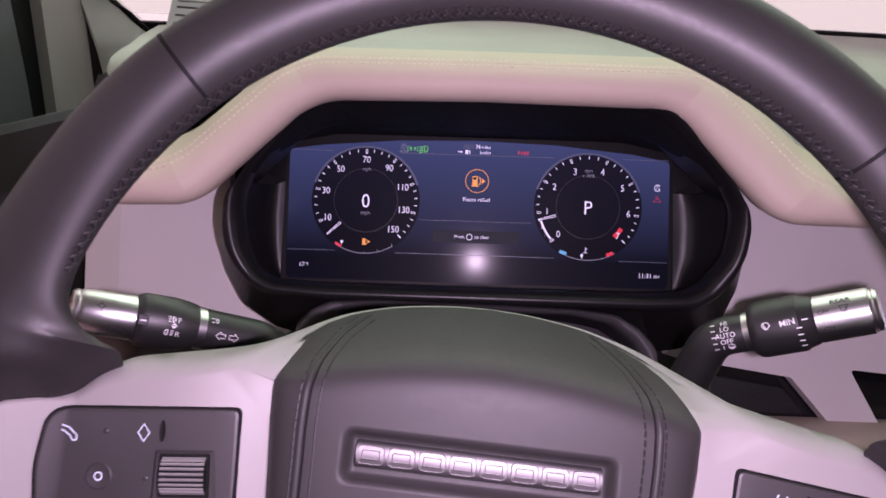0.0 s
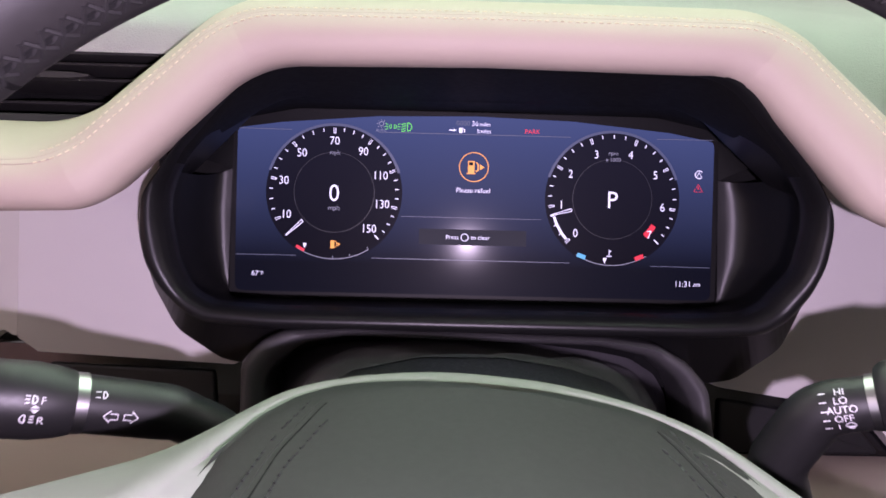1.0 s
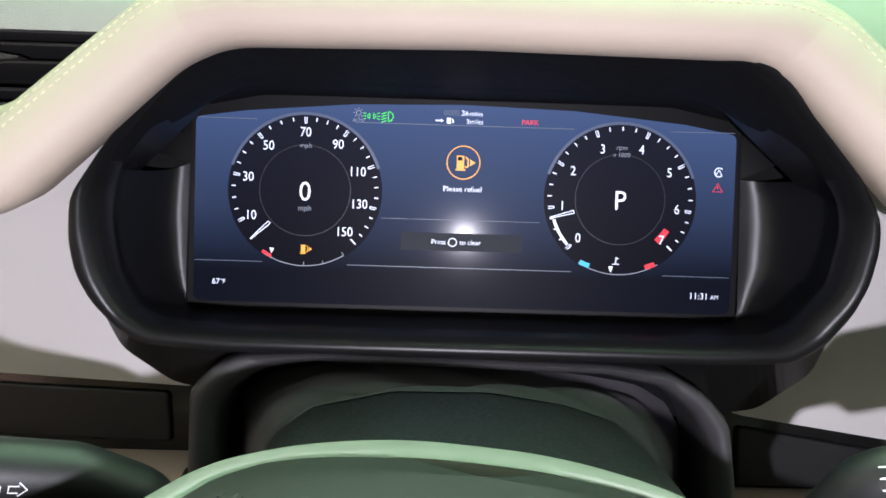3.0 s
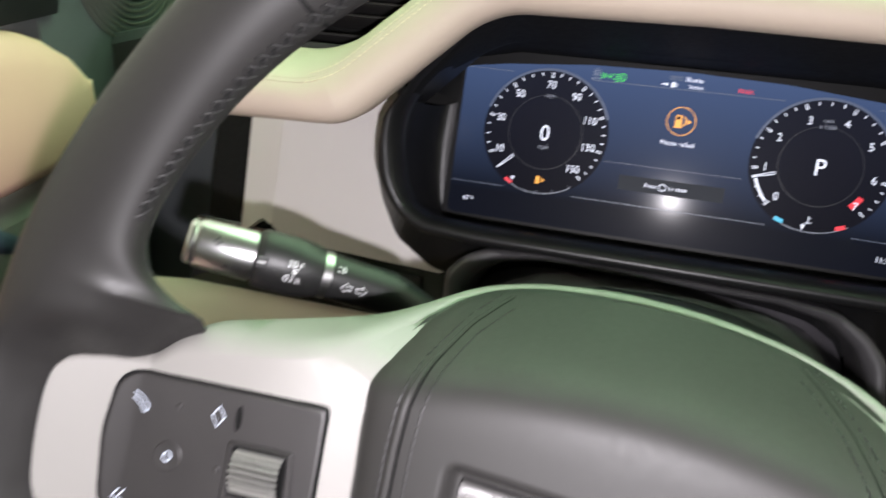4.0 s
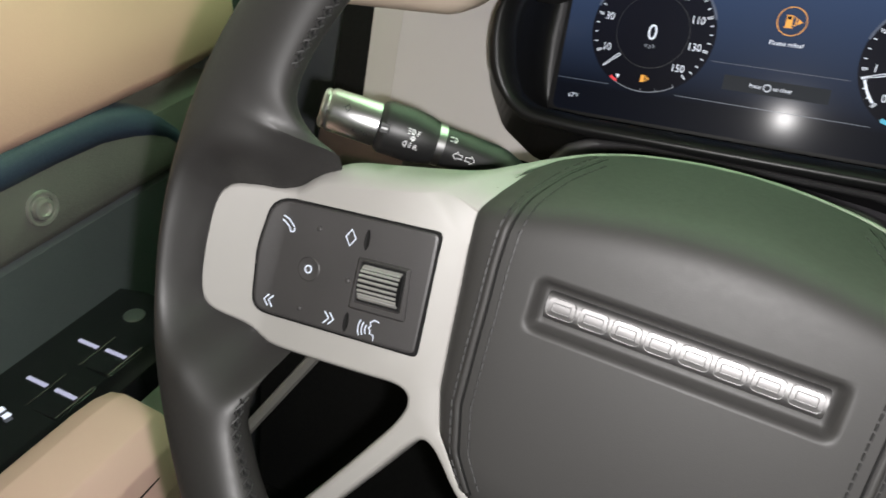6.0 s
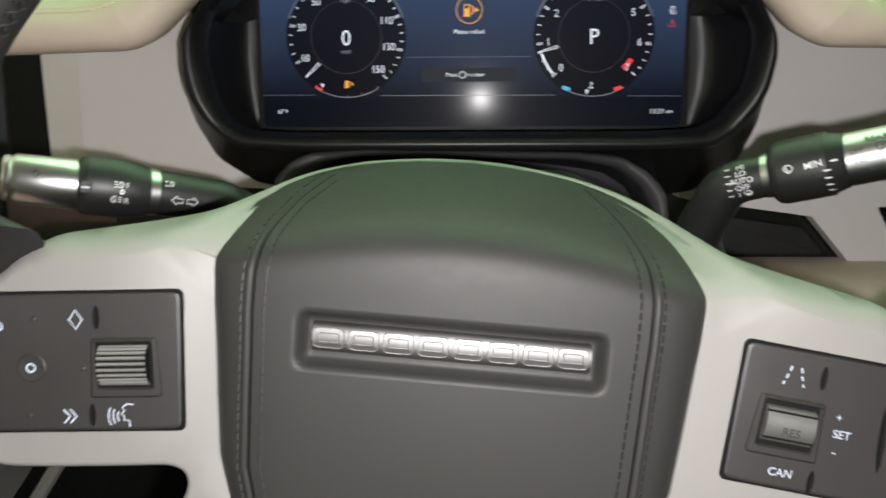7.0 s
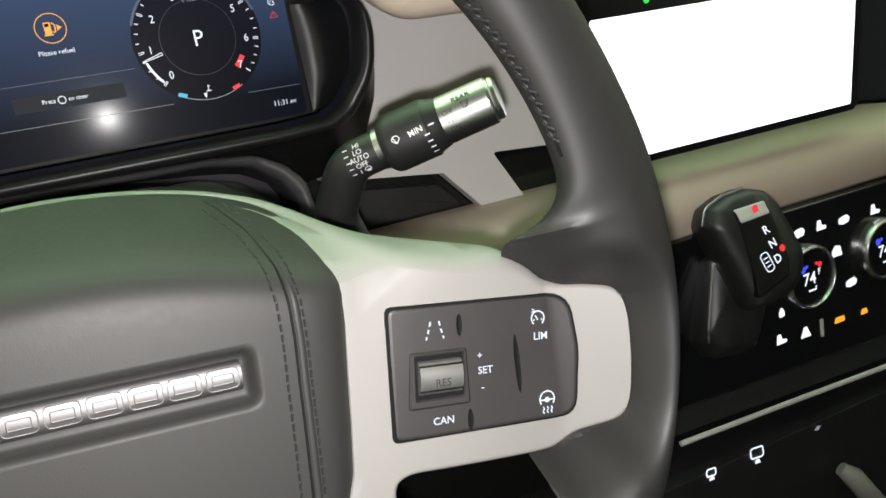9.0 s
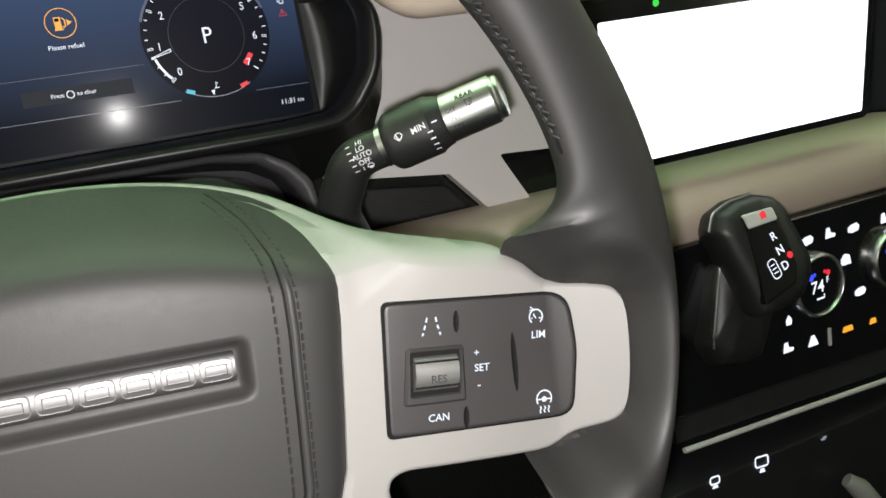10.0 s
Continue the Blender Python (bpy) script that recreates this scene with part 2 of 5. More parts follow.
def tube(path, r, seg=8, closed=False, bm=None):
    pts = [Vector(p) for p in path]
    rings, up = [], Vector((0, 0, 1))
    for i, p in enumerate(pts):
        a = pts[i - 1] if i or closed else p
        b = pts[(i + 1) % len(pts)] if i < len(pts) - 1 or closed else p
        d = (b - a).normalized()
        u = d.cross(up if abs(d.dot(up)) < 0.95 else Vector((0, 1, 0))).normalized()
        v = u.cross(d)
        rr = r[i] if isinstance(r, (list, tuple)) else r
        rings.append([p + (u * math.cos(2 * math.pi * k / seg) + v * math.sin(2 * math.pi * k / seg)) * rr for k in range(seg)])
    if closed:
        rings.append(rings[0])
    return loft(rings, cap0=not closed, cap1=not closed, bm=bm)


def lathe(profile, seg=48, bm=None):
    """Turned about the local X axis; profile of (x, radius)."""
    return loft([[(x, r * math.cos(2 * math.pi * k / seg), r * math.sin(2 * math.pi * k / seg)) for k in range(seg)] for x, r in profile], cap0=True, cap1=True, bm=bm)


def knob(profile, seg=48, bm=None):
    """Turned about the local Z axis; profile of (radius, z)."""
    return loft([[(r * math.cos(2 * math.pi * k / seg), r * math.sin(2 * math.pi * k / seg), z) for k in range(seg)] for r, z in profile], cap0=True, cap1=True, bm=bm)


def flat(x, y, z):
    return lambda u, v: (x + u, y + v, z)


def stroke(bm, pts, width, place, closed=False):
    """A flat printed line."""
    pts = [Vector(p) for p in pts]
    rows = []
    for i, p in enumerate(pts):
        a = pts[i - 1] if i or closed else p
        b = pts[(i + 1) % len(pts)] if i < len(pts) - 1 or closed else p
        d = (b - a).normalized()
        n = Vector((-d.y, d.x)) * width / 2
        rows.append((bm.verts.new(mm(*place(*(p + n)))), bm.verts.new(mm(*place(*(p - n))))))
    for i in range(len(rows) if closed else len(rows) - 1):
        a, b = rows[i], rows[(i + 1) % len(rows)]
        bm.faces.new((a[0], a[1], b[1], b[0]))


def blob(bm, pts, place):
    bm.faces.new([bm.verts.new(mm(*place(*p))) for p in pts])


def arc(cx, cy, r, a0, a1, n=24):
    return [(cx + r * math.cos(radians(a0 + (a1 - a0) * k / n)), cy + r * math.sin(radians(a0 + (a1 - a0) * k / n))) for k in range(n + 1)]


def ring_pts(cx, cy, r, n=32):
    return [(cx + r * math.cos(2 * math.pi * k / n), cy + r * math.sin(2 * math.pi * k / n)) for k in range(n)]


def icon(name, strokes, place, mat, parent, width=0.5, fills=(), label=""):
    bm = bmesh.new()
    for pts, closed in strokes:
        stroke(bm, pts, width, place, closed)
    for pts in fills:
        blob(bm, pts, place)
    return part(name, bm, mat, parent, label)


def words(body, size, place, mat, parent, align="CENTER", name="lettering", squeeze=1.0, bold=0.0):
    """Lettering with a cap height of `size` millimetres, as a flat mesh laid by `place`."""
    curve = bpy.data.curves.new("lettering", "FONT")
    curve.body, curve.align_x, curve.align_y, curve.size = body, align, "CENTER", size * 1.43
    curve.offset, curve.resolution_u = bold, 3
    holder = bpy.data.objects.new("lettering", curve)
    data = bpy.data.meshes.new_from_object(holder)
    bpy.data.objects.remove(holder)
    for v in data.vertices:
        v.co = mm(*place(v.co.x * squeeze, v.co.y))
    data.materials.clear()
    data.materials.append(mat)
    ob = new(name, data)
    ob.parent = parent
    return ob


def poly_at(table, x):
    """Smooth reading of a table of (x, y)."""
    xs, ys = [p[0] for p in table], [p[1] for p in table]
    return float(np.interp(x, xs, ys))


def grid_sheet(rows, bm=None):
    """A sheet through rows of points (millimetres)."""
    return loft(rows, closed=False, bm=bm)

# ---- steering wheel ----
wheel = thing("steering_wheel", WG, "dark leather steering wheel with pale grey spokes and button pads", "steering wheel")
RIM, RIM_Y, RIM_Z = 168.6, 9.6, 15.2


def ease(t):
    t = max(0.0, min(1.0, t))
    return t * t * (3 - 2 * t)


def lift_end(x):
    """The side spokes climb towards the rim at their ends."""
    return 13.0 * max(0.0, (abs(x) - 146) / 30) ** 1.2


# outline of the pale block at the end of a side spoke, let into the rim
BLOCK = [(120, 34.5), (132.3, 31.7), (141.3, 25.3), (148, 18.7), (152.5, 15.9), (161.6, 14.8), (168.8, 13.2), (172.7, 9.1), (174, 0.9), (173.6, -15.2), (172.1, -28), (169.5, -34.7), (164.8, -37.5), (153.7, -39.3), (149.2, -41), (147.7, -42.4), (141.8, -44.2), (120, -42.2)]


def off_block(x, y):
    """Distance from the block's outline, below nothing inside it."""
    x, best, inside = abs(x), 1e9, False
    for (x0, y0), (x1, y1) in zip(BLOCK, BLOCK[1:] + BLOCK[:1]):
        dx, dy = x1 - x0, y1 - y0
        t = max(0.0, min(1.0, ((x - x0) * dx + (y - y0) * dy) / (dx * dx + dy * dy)))
        best = min(best, math.hypot(x - x0 - dx * t, y - y0 - dy * t))
        if (y0 > y) != (y1 > y) and x < x0 + (y - y0) / dy * dx:
            inside = not inside
    return -best if inside else best


def rim_section(deg):
    """Inward, outward and axial half widths of the rim, swollen beside the side spokes for the thumbs."""
    a = math.degrees(math.asin(max(-1, min(1, math.sin(radians(deg))))))
    up = 20.0 * (math.exp(-(a - 10.4) / 2.0) if a > 10.4 else ease((a + 2) / 10))
    low = 13.0 * ease((31.0 + a) / 12.0) * ease((4 - a) / 6)
    return 14.4 + max(up, low), 15.2 + 2.2 * ease((34 - abs(a + 3)) / 20), 14.6, a


def rim_point(deg, phi, grow=0.0):
    inner, outer, deep, a = rim_section(deg)
    c, s = math.cos(phi), math.sin(phi)
    k = (outer if c > 0 else inner) + grow
    r = RIM + k * math.copysign(abs(c) ** 0.94, c)
    # flatter towards the driver beside the spokes
    low = ease((56 - abs(a + 4)) / 40)
    z = RIM_Z - 2.0 * low + (deep + grow - (7.0 * low if s > 0 else 0.0)) * math.copysign(abs(s) ** 0.94, s) - max(0.0, -c) * (inner - 14.4) * 0.55
    x, y = r * math.cos(radians(deg)), RIM_Y + r * math.sin(radians(deg))
    # hollowed towards the block, with a soft ridge round it
    if abs(x) > 105 and abs(y) < 90:
        d = off_block(x, y)
        base = -7.0 + lift_end(min(abs(x), 174))
        if d < 0:
            limit = base - 3.5 * ease(-d / 2.0)
        else:
            limit = base + 0.2 + 1.6 * d + 0.02 * d * d
        limit += grow
        soft = 7.0 * ease(d / 7.0) + 0.4
        if z > base - 14:
            h = max(0.0, soft - abs(z - limit)) / soft
            z = min(z, limit) - h * h * soft * 0.25
    return (x, y, z)


N_RIM = 720
grid = np.array([[rim_point(360 * i / N_RIM, 2 * math.pi * k / 72) for k in range(72)] for i in range(N_RIM)])
near = (np.abs(grid[..., 0]) > 100) & (np.abs(grid[..., 1]) < 100)
for i, k in zip(*np.nonzero(near)):
    near[i, k] = off_block(grid[i, k, 0], grid[i, k, 1]) > 1.2
for turn in range(16):
    soft = 0.5 * grid[..., 2] + 0.25 * (np.roll(grid[..., 2], 1, 0) + np.roll(grid[..., 2], -1, 0))
    if turn % 8 == 0:
        soft = 0.6 * soft + 0.2 * (np.roll(soft, 1, 1) + np.roll(soft, -1, 1))
    grid[..., 2] = np.where(near, soft, grid[..., 2])
sections = [[tuple(p) for p in ring] for ring in grid.tolist()]
part("rim", loft(sections + sections[:1]), LEATHER, wheel, "dark grain leather rim with thumb rests")
for deg in (46, 134, 226, 314):
    part("rim_seam", loft([[rim_point(deg + d, 2 * math.pi * k / 72, g) for k in range(72)] for d, g in ((-0.30, -0.5), (-0.24, 0.08), (0.24, 0.08), (0.30, -0.5))]), DEEP, wheel)

# crossed stitches along the rim's inner edge
bm = bmesh.new()
step = 1.6
for i in range(int(360 / step)):
    a = i * step
    if min(abs(a - 0), abs(a - 360), abs(a - 180)) < (20 if a < 180 else 25):
        continue
    for p0, p1 in (((0.0, 2.76), (1.25, 3.14)), ((0.1, 3.14), (1.3, 2.76)), ((0.8, 2.90), (1.6, 3.00))):
        q = [rim_point(a + p0[0] + (p1[0] - p0[0]) * t, p0[1] + (p1[1] - p0[1]) * t, 0.3 + 0.35 * math.sin(math.pi * t)) for t in (0, 0.5, 1)]
        tube(q, 0.52, 5, bm=bm)
for lo, hi in ((19, 161), (207, 333)):
    part("rim_groove", tube([rim_point(a, 2.95, 0.0) for a in range(lo, hi + 1)], 0.75, 6), DEEP, wheel)
part("rim_stitching", bm, THREAD, wheel, "dark cross stitching along the inner edge", kind="stuff")

# spoke frame: one pale moulding round the pad with two side spokes and two slim lower legs
half = [(0, 68.6, -97), (14, 68.3, -98), (28, 67.0, -98), (45, 64.4, -96), (57, 61.2, -94), (64, 59.0, -92), (70, 56.4, -88), (76, 52.8, -80), (82, 48.6, -70), (89, 44.2, -62), (98, 40.0, -56), (109, 37.0, -44), (121, 34.2, -28), (132.3, 31.7, -16), (141.3, 25.3, -14), (148, 18.7, -14), (152.5, 15.9, -14), (161.6, 14.8, -14), (168.8, 13.2, -14), (172.7, 9.1, -14), (174, 0.9, -14), (173.6, -15.2, -14), (172.1, -28, -14), (169.5, -34.7, -14), (164.8, -37.5, -14), (153.7, -39.3, -14), (149.2, -41, -14), (147.7, -42.4, -14), (141.8, -44.2, -14), (125, -42.8, -14), (101, -40.3, -14), (89, -38.8, -14), (84.4, -40.3, -14), (83.2, -44.6, -14), (86.4, -53, -14), (92.4, -63.1, -14), (100.2, -76, -14), (114.6, -98.4, -14), (124, -112, -16), (116, -117, -16), (101, -94, -14), (88, -74.5, -14), (78, -58.5, -14), (73.5, -53.5, -14), (68.5, -55.5, -14), (57, -68, -14), (40, -79, -14), (20, -84, -14)]
loop = half + [(0, -85, -14)] + [(-x, y, z) for x, y, z in half[:0:-1]]
pts2 = [Vector((x, y)) for x, y, _ in loop]
wide, front_z = [], []
for x, y, z in loop:
    x = abs(x)
    if y > 41:
        w = poly_at([(0, 1.6), (45, 1.7), (60, 2.2), (70, 3.0), (76, 3.8), (82, 5.2), (89, 7.4), (98, 9.0)], x)
    else:
        w = 9.0 if y > 30 else (5.0 if y > 17 and x < 152 else 1.8)
    wide.append(w)
    front_z.append(poly_at([(0, -86), (28, -87), (45, -88), (57, -86), (64, -82), (70, -73), (76, -60), (82, -40), (89, -20), (98, -9), (102, -7)], x) if y > 36 else -7.0)


def smooth_loop(rows, n=2):
    """Chaikin rounding of closed rows of points."""
    for _ in range(n):
        out = []
        for i, p in enumerate(rows):
            q = rows[(i + 1) % len(rows)]
            out += [tuple(0.78 * a + 0.22 * b for a, b in zip(p, q)), tuple(0.22 * a + 0.78 * b for a, b in zip(p, q))]
        rows = out
    return rows


front = inset(pts2, wide)
mids = [(p * 0.62 + q * 0.38) for p, q in zip(pts2, front)]
back_ring = smooth_loop([(p.x, p.y, z - 16) if p.y < 34 else (p.x * 0.95, p.y * 0.86, z - 5) for p, (_, _, z) in zip(pts2, loop)])
edge_ring = smooth_loop([(p.x, p.y, z - 1.0) for p, (_, _, z) in zip(pts2, loop)])
mid_ring = smooth_loop([(p.x, p.y, (z * 0.25 + fz * 0.75)) for p, (_, _, z), fz in zip(mids, loop, front_z)])
front_ring = smooth_loop([(p.x, p.y, fz) for p, fz in zip(front, front_z)])
flat_ring = smooth_loop([(p.x, p.y, fz) for p, fz in zip(inset(pts2, [w + 1.0 for w in wide]), front_z)])
# airbag cover: a cushion that falls away towards the display at its top
PAD_HALF = [(0, 66.9), (15, 66.5), (28, 65.4), (39, 64.0), (46, 62.6), (53, 60.8), (61.5, 57.8), (69, 53.2), (74.4, 46.5), (77.2, 38), (78.0, 30), (76.9, 17), (75.4, 3), (74.0, -14), (72.2, -32), (68, -46), (57, -60), (40, -71), (20, -76), (0, -77)]


SLIM = 0.955  # the cover sits a little off centre


def pad_width(v):
    table = sorted((y, x) for x, y in PAD_HALF)
    return poly_at(table, v)


PAD_TOP = fillet([(x, y) for x, y in PAD_HALF[:11]], 10, 4, closed=False)


def soft_step(a, w=0.13):
    return w * math.log1p(math.exp(a / w))


def pad_height(u, v):
    x = abs(u) / (SLIM if u > 0 else 1.0)
    k = min(1.0, x / max(1.0, pad_width(v)))
    side = 11 * (1 - (1 - k ** 14) ** 0.6)
    crown = poly_at([(p.x, p.y) for p in PAD_TOP], x)
    fold = min(44.5 - 0.0021 * x * x, crown - 6)
    fall = poly_at([(0, 76), (39, 79), (53, 78), (61.5, 73), (69, 60), (74.4, 40), (77.2, 20), (78, 10)], x)
    top = max(-3.0, min(1.0, (v - fold + 3.0) / (crown - fold + 3.0)))
    bent = soft_step(top - 0.16) / soft_step(0.84)
    z = 3.0 - side - fall * bent - 5 * max(0.0, (-v - 50) / 27) ** 2
    # recess round the badge
    du, dv = abs(u + 2.8) - 47.0, abs(v - 8.8) - 9.0
    inside = max(0.0, min(1.0, -du / 4.0)) * max(0.0, min(1.0, -dv / 3.0))
    return z - 5.0 * inside * inside * (3 - 2 * inside)


rows = []
vs = sorted(set([round(-77 + i * 1.2, 3) for i in range(120)] + [65.6, 66.3, 66.9]))
vs = [v for v in vs if v <= 66.9]
for v in vs:
    w = max(pad_width(v) * 1.008, 0.3)
    us = [w * math.copysign(abs(k) ** 0.85, k) * (SLIM if k > 0 else 1.0) for k in [j / 70 - 1 for j in range(141)]]
    rows.append([(u, v, pad_height(u, v)) for u in us])
part("airbag_cover", grid_sheet(rows), PAD, wheel, "dark grained leather airbag cover", sharp=80)
rim_loop = [(x, y) for x, y in PAD_HALF] + [(-x, y) for x, y in PAD_HALF[-2:0:-1]]

# spoke frame's face, open where the cover sits
bm = loft([back_ring, edge_ring, mid_ring, front_ring, flat_ring], cap0=True)
bm.verts.ensure_lookup_table()
n_ring = len(front_ring)
outer = bm.verts[-n_ring:]
mouth = fillet([(x, y) for x, y in rim_loop], 8, 3)
mouth = [p * (1.012 - 0.062 * ease((p.y - 10) / 42)) for p in mouth]
slim = [Vector((p.x * (SLIM if p.x > 0 else 1.0), p.y)) for p in mouth]
mouth_z = [-7.0 + (min(-7.0, pad_height(q.x, q.y) - 2.5) + 7.0) * ease((p.y - 20) / 22) for p, q in zip(mouth, slim)]
lip = [bm.verts.new(mm(p.x, p.y, z)) for p, z in zip(mouth, mouth_z)]
side = [bm.verts.new(mm(p.x * 0.999, p.y * 0.999, z - 0.1)) for p, z in zip(slim, mouth_z)]
low = [bm.verts.new(mm(p.x * 0.94, p.y * 0.94, z - 14)) for p, z in zip(slim, mouth_z)]
edges = []
for i in range(len(lip)):
    j = (i + 1) % len(lip)
    bm.faces.new((lip[i], lip[j], side[j], side[i]))
    bm.faces.new((side[i], side[j], low[j], low[i]))
    edges.append(bm.edges.get((lip[i], lip[j])))
for i in range(n_ring):
    edges.append(bm.edges.get((outer[i], outer[(i + 1) % n_ring])))
bmesh.ops.triangle_fill(bm, use_beauty=True, edges=edges, normal=(0, 0, 1))
for cut in (146, 149, 153, 158, 164, 170):
    for s in (1, -1):
        bmesh.ops.bisect_plane(bm, geom=bm.verts[:] + bm.edges[:] + bm.faces[:], plane_co=mm(s * cut, 0, 0), plane_no=(1, 0, 0))
for v in bm.verts:
    v.co.z += lift_end(v.co.x * 1000) * 0.001
part("spoke_frame", bm, SATIN, wheel, "satin pale grey spoke moulding", sharp=70)

SEAM = fillet([(39, 64), (45.6, 57.5), (51.4, 49.5), (54.4, 39), (55.6, 28), (55.7, 16), (55.2, 4), (54.8, -10), (54, -32), (50, -48), (42, -60)], 10, 4, closed=False)
for s in (1, -1):
    line = []
    for a, b in zip(SEAM, SEAM[1:]):
        n = max(1, int((b - a).length / 0.5))
        line += [a + (b - a) * k / n for k in range(n)]
    line = [Vector((p.x + (7.0 if s < 0 else 0.0), p.y)) for p in line]
    line = [p for p in line if p.y < poly_at([(c.x, c.y) for c in PAD_TOP], (p.x + 2) / (SLIM if s > 0 else 1.0)) - 2.0]
    thick = [1.5 - 1.2 * ease((p.y - 26) / 16) for p in line]
    part("cover_seam", tube([(s * p.x, p.y, pad_height(s * p.x, p.y) + 0.05 - 0.15 * ease((p.y - 34) / 14)) for p in line], [0.42 - 0.14 * ease((p.y - 34) / 14) for p in line], 6), DEEP, wheel)
    part("cover_piping", tube([(s * (p.x + 1.7), p.y, pad_height(s * (p.x + 1.7), p.y) - 0.62 * k) for p, k in zip(line, thick)], thick, 10), PAD, wheel)
    bm = bmesh.new()
    for off in (-3.5, 3.7):
        dist = 0.0
        for a, b in zip(line, line[1:]):
            flat_run = (b - a).length
            run3 = math.hypot(flat_run, pad_height(s * b.x, b.y) - pad_height(s * a.x, a.y))
            dist += run3
            if dist < 2.9:
                continue
            dist = 0.0
            d = (b - a).normalized() * (flat_run / run3)
            n = Vector((-d.y, d.x)).normalized()
            q = [a + n * off + d * t for t in (-1.1, 0, 1.1)]
            if max(p.y - poly_at([(c.x, c.y) for c in PAD_TOP], abs(p.x)) for p in q) > -1.0:
                continue
            tube([(s * p.x, p.y, pad_height(s * p.x, p.y) + 0.12) for p in q], 0.46, 5, bm=bm)
    part("cover_stitching", bm, THREAD, wheel, kind="stuff")

# badge bar with plain raised shapes
badge = part("badge", loft([[(x, 9.4 + 4.7 * math.cos(a) * k, -2.6 + 3.4 * math.sin(a) ** 0.6) for a in [math.pi * j / 12 for j in range(13)]] for x, k in ((-44.8, 0.92), (-44.2, 1.0), (38.8, 1.0), (39.4, 0.92))], cap0=True, cap1=True), BRUSHED, wheel, "brushed aluminium badge bar with plain raised shapes", sharp=60)
for i in range(8):
    x = -39.6 + i * 10.5
    shape = fillet([(x - 4.6, 6.3), (x + 4.6, 6.3), (x + 4.6, 12.5), (x - 4.6, 12.5)], 1.9, 4)
    hole = inset(shape, 1.75)
    lift = lambda p: -2.6 + 3.4 * max(0.0, 1 - ((p.y - 9.4) / 4.7) ** 2) ** 0.3
    raised = part("badge_shape", loft([[(p.x, p.y, lift(p) - 0.3) for p in shape], [(p.x, p.y, lift(p) + 0.3) for p in inset(shape, 0.2)], [(p.x, p.y, lift(p) + 0.3) for p in inset(shape, 1.5)], [(p.x, p.y, lift(p) - 0.3) for p in hole]]), BRUSHED, badge)
    # dull outlines stand in for the thin shadows round the raised shape
    for loop_pts in (shape, hole):
        part("shape_shade", tube([(p.x, p.y, lift(p) - 0.02) for p in loop_pts], 0.16, 5, closed=True), BADGESHADE, raised)

# button pads
PANEL = [(84.5, -25.2, 2.5), (151.4, -32.0, 7), (154.6, -8, 40), (153.2, 11.6, 9), (87.8, 18.3, 2.5)]


def rise(bm, s):
    """Lifts the outer end of a plate with the spoke under it."""
    for cut in (146, 148, 150, 152, 154):
        bmesh.ops.bisect_plane(bm, geom=bm.verts[:] + bm.edges[:] + bm.faces[:], plane_co=mm(s * cut, 0, 0), plane_no=(1, 0, 0))
    for v in bm.verts:
        v.co.z += lift_end(v.co.x * 1000) * 0.001
    return bm


def button_panel(s):
    outline = fillet([(s * x, y, r) for x, y, r in PANEL], 2, 5)
    if s < 0:
        outline = outline[::-1]
    cx, cy = s * 119.5, -7.0
    wider = [Vector((cx + (p.x - cx) * 1.024, cy + (p.y - cy) * 1.036)) for p in outline]
    gap = part("button_panel", rise(prism(wider, -9.0, -6.55, 0.2), s), DEEP, wheel, "black control pad with white printed symbols")
    bm = prism(outline, -8.6, -5.4, 1.1)
    bmesh.ops.bisect_plane(bm, geom=bm.verts[:] + bm.edges[:] + bm.faces[:], plane_co=mm(s * 96.0, 0, 0), plane_no=(1, 0, 0))
    for v in bm.verts:
        if v.co.z > -0.0080:
            v.co.z -= max(0.0, 0.0960 - abs(v.co.x)) * 0.09
    part("pad_face", rise(bm, s), BUTTON, gap, sharp=30)
    return gap


left_pad, right_pad = button_panel(-1), button_panel(1)
ZI = -5.25


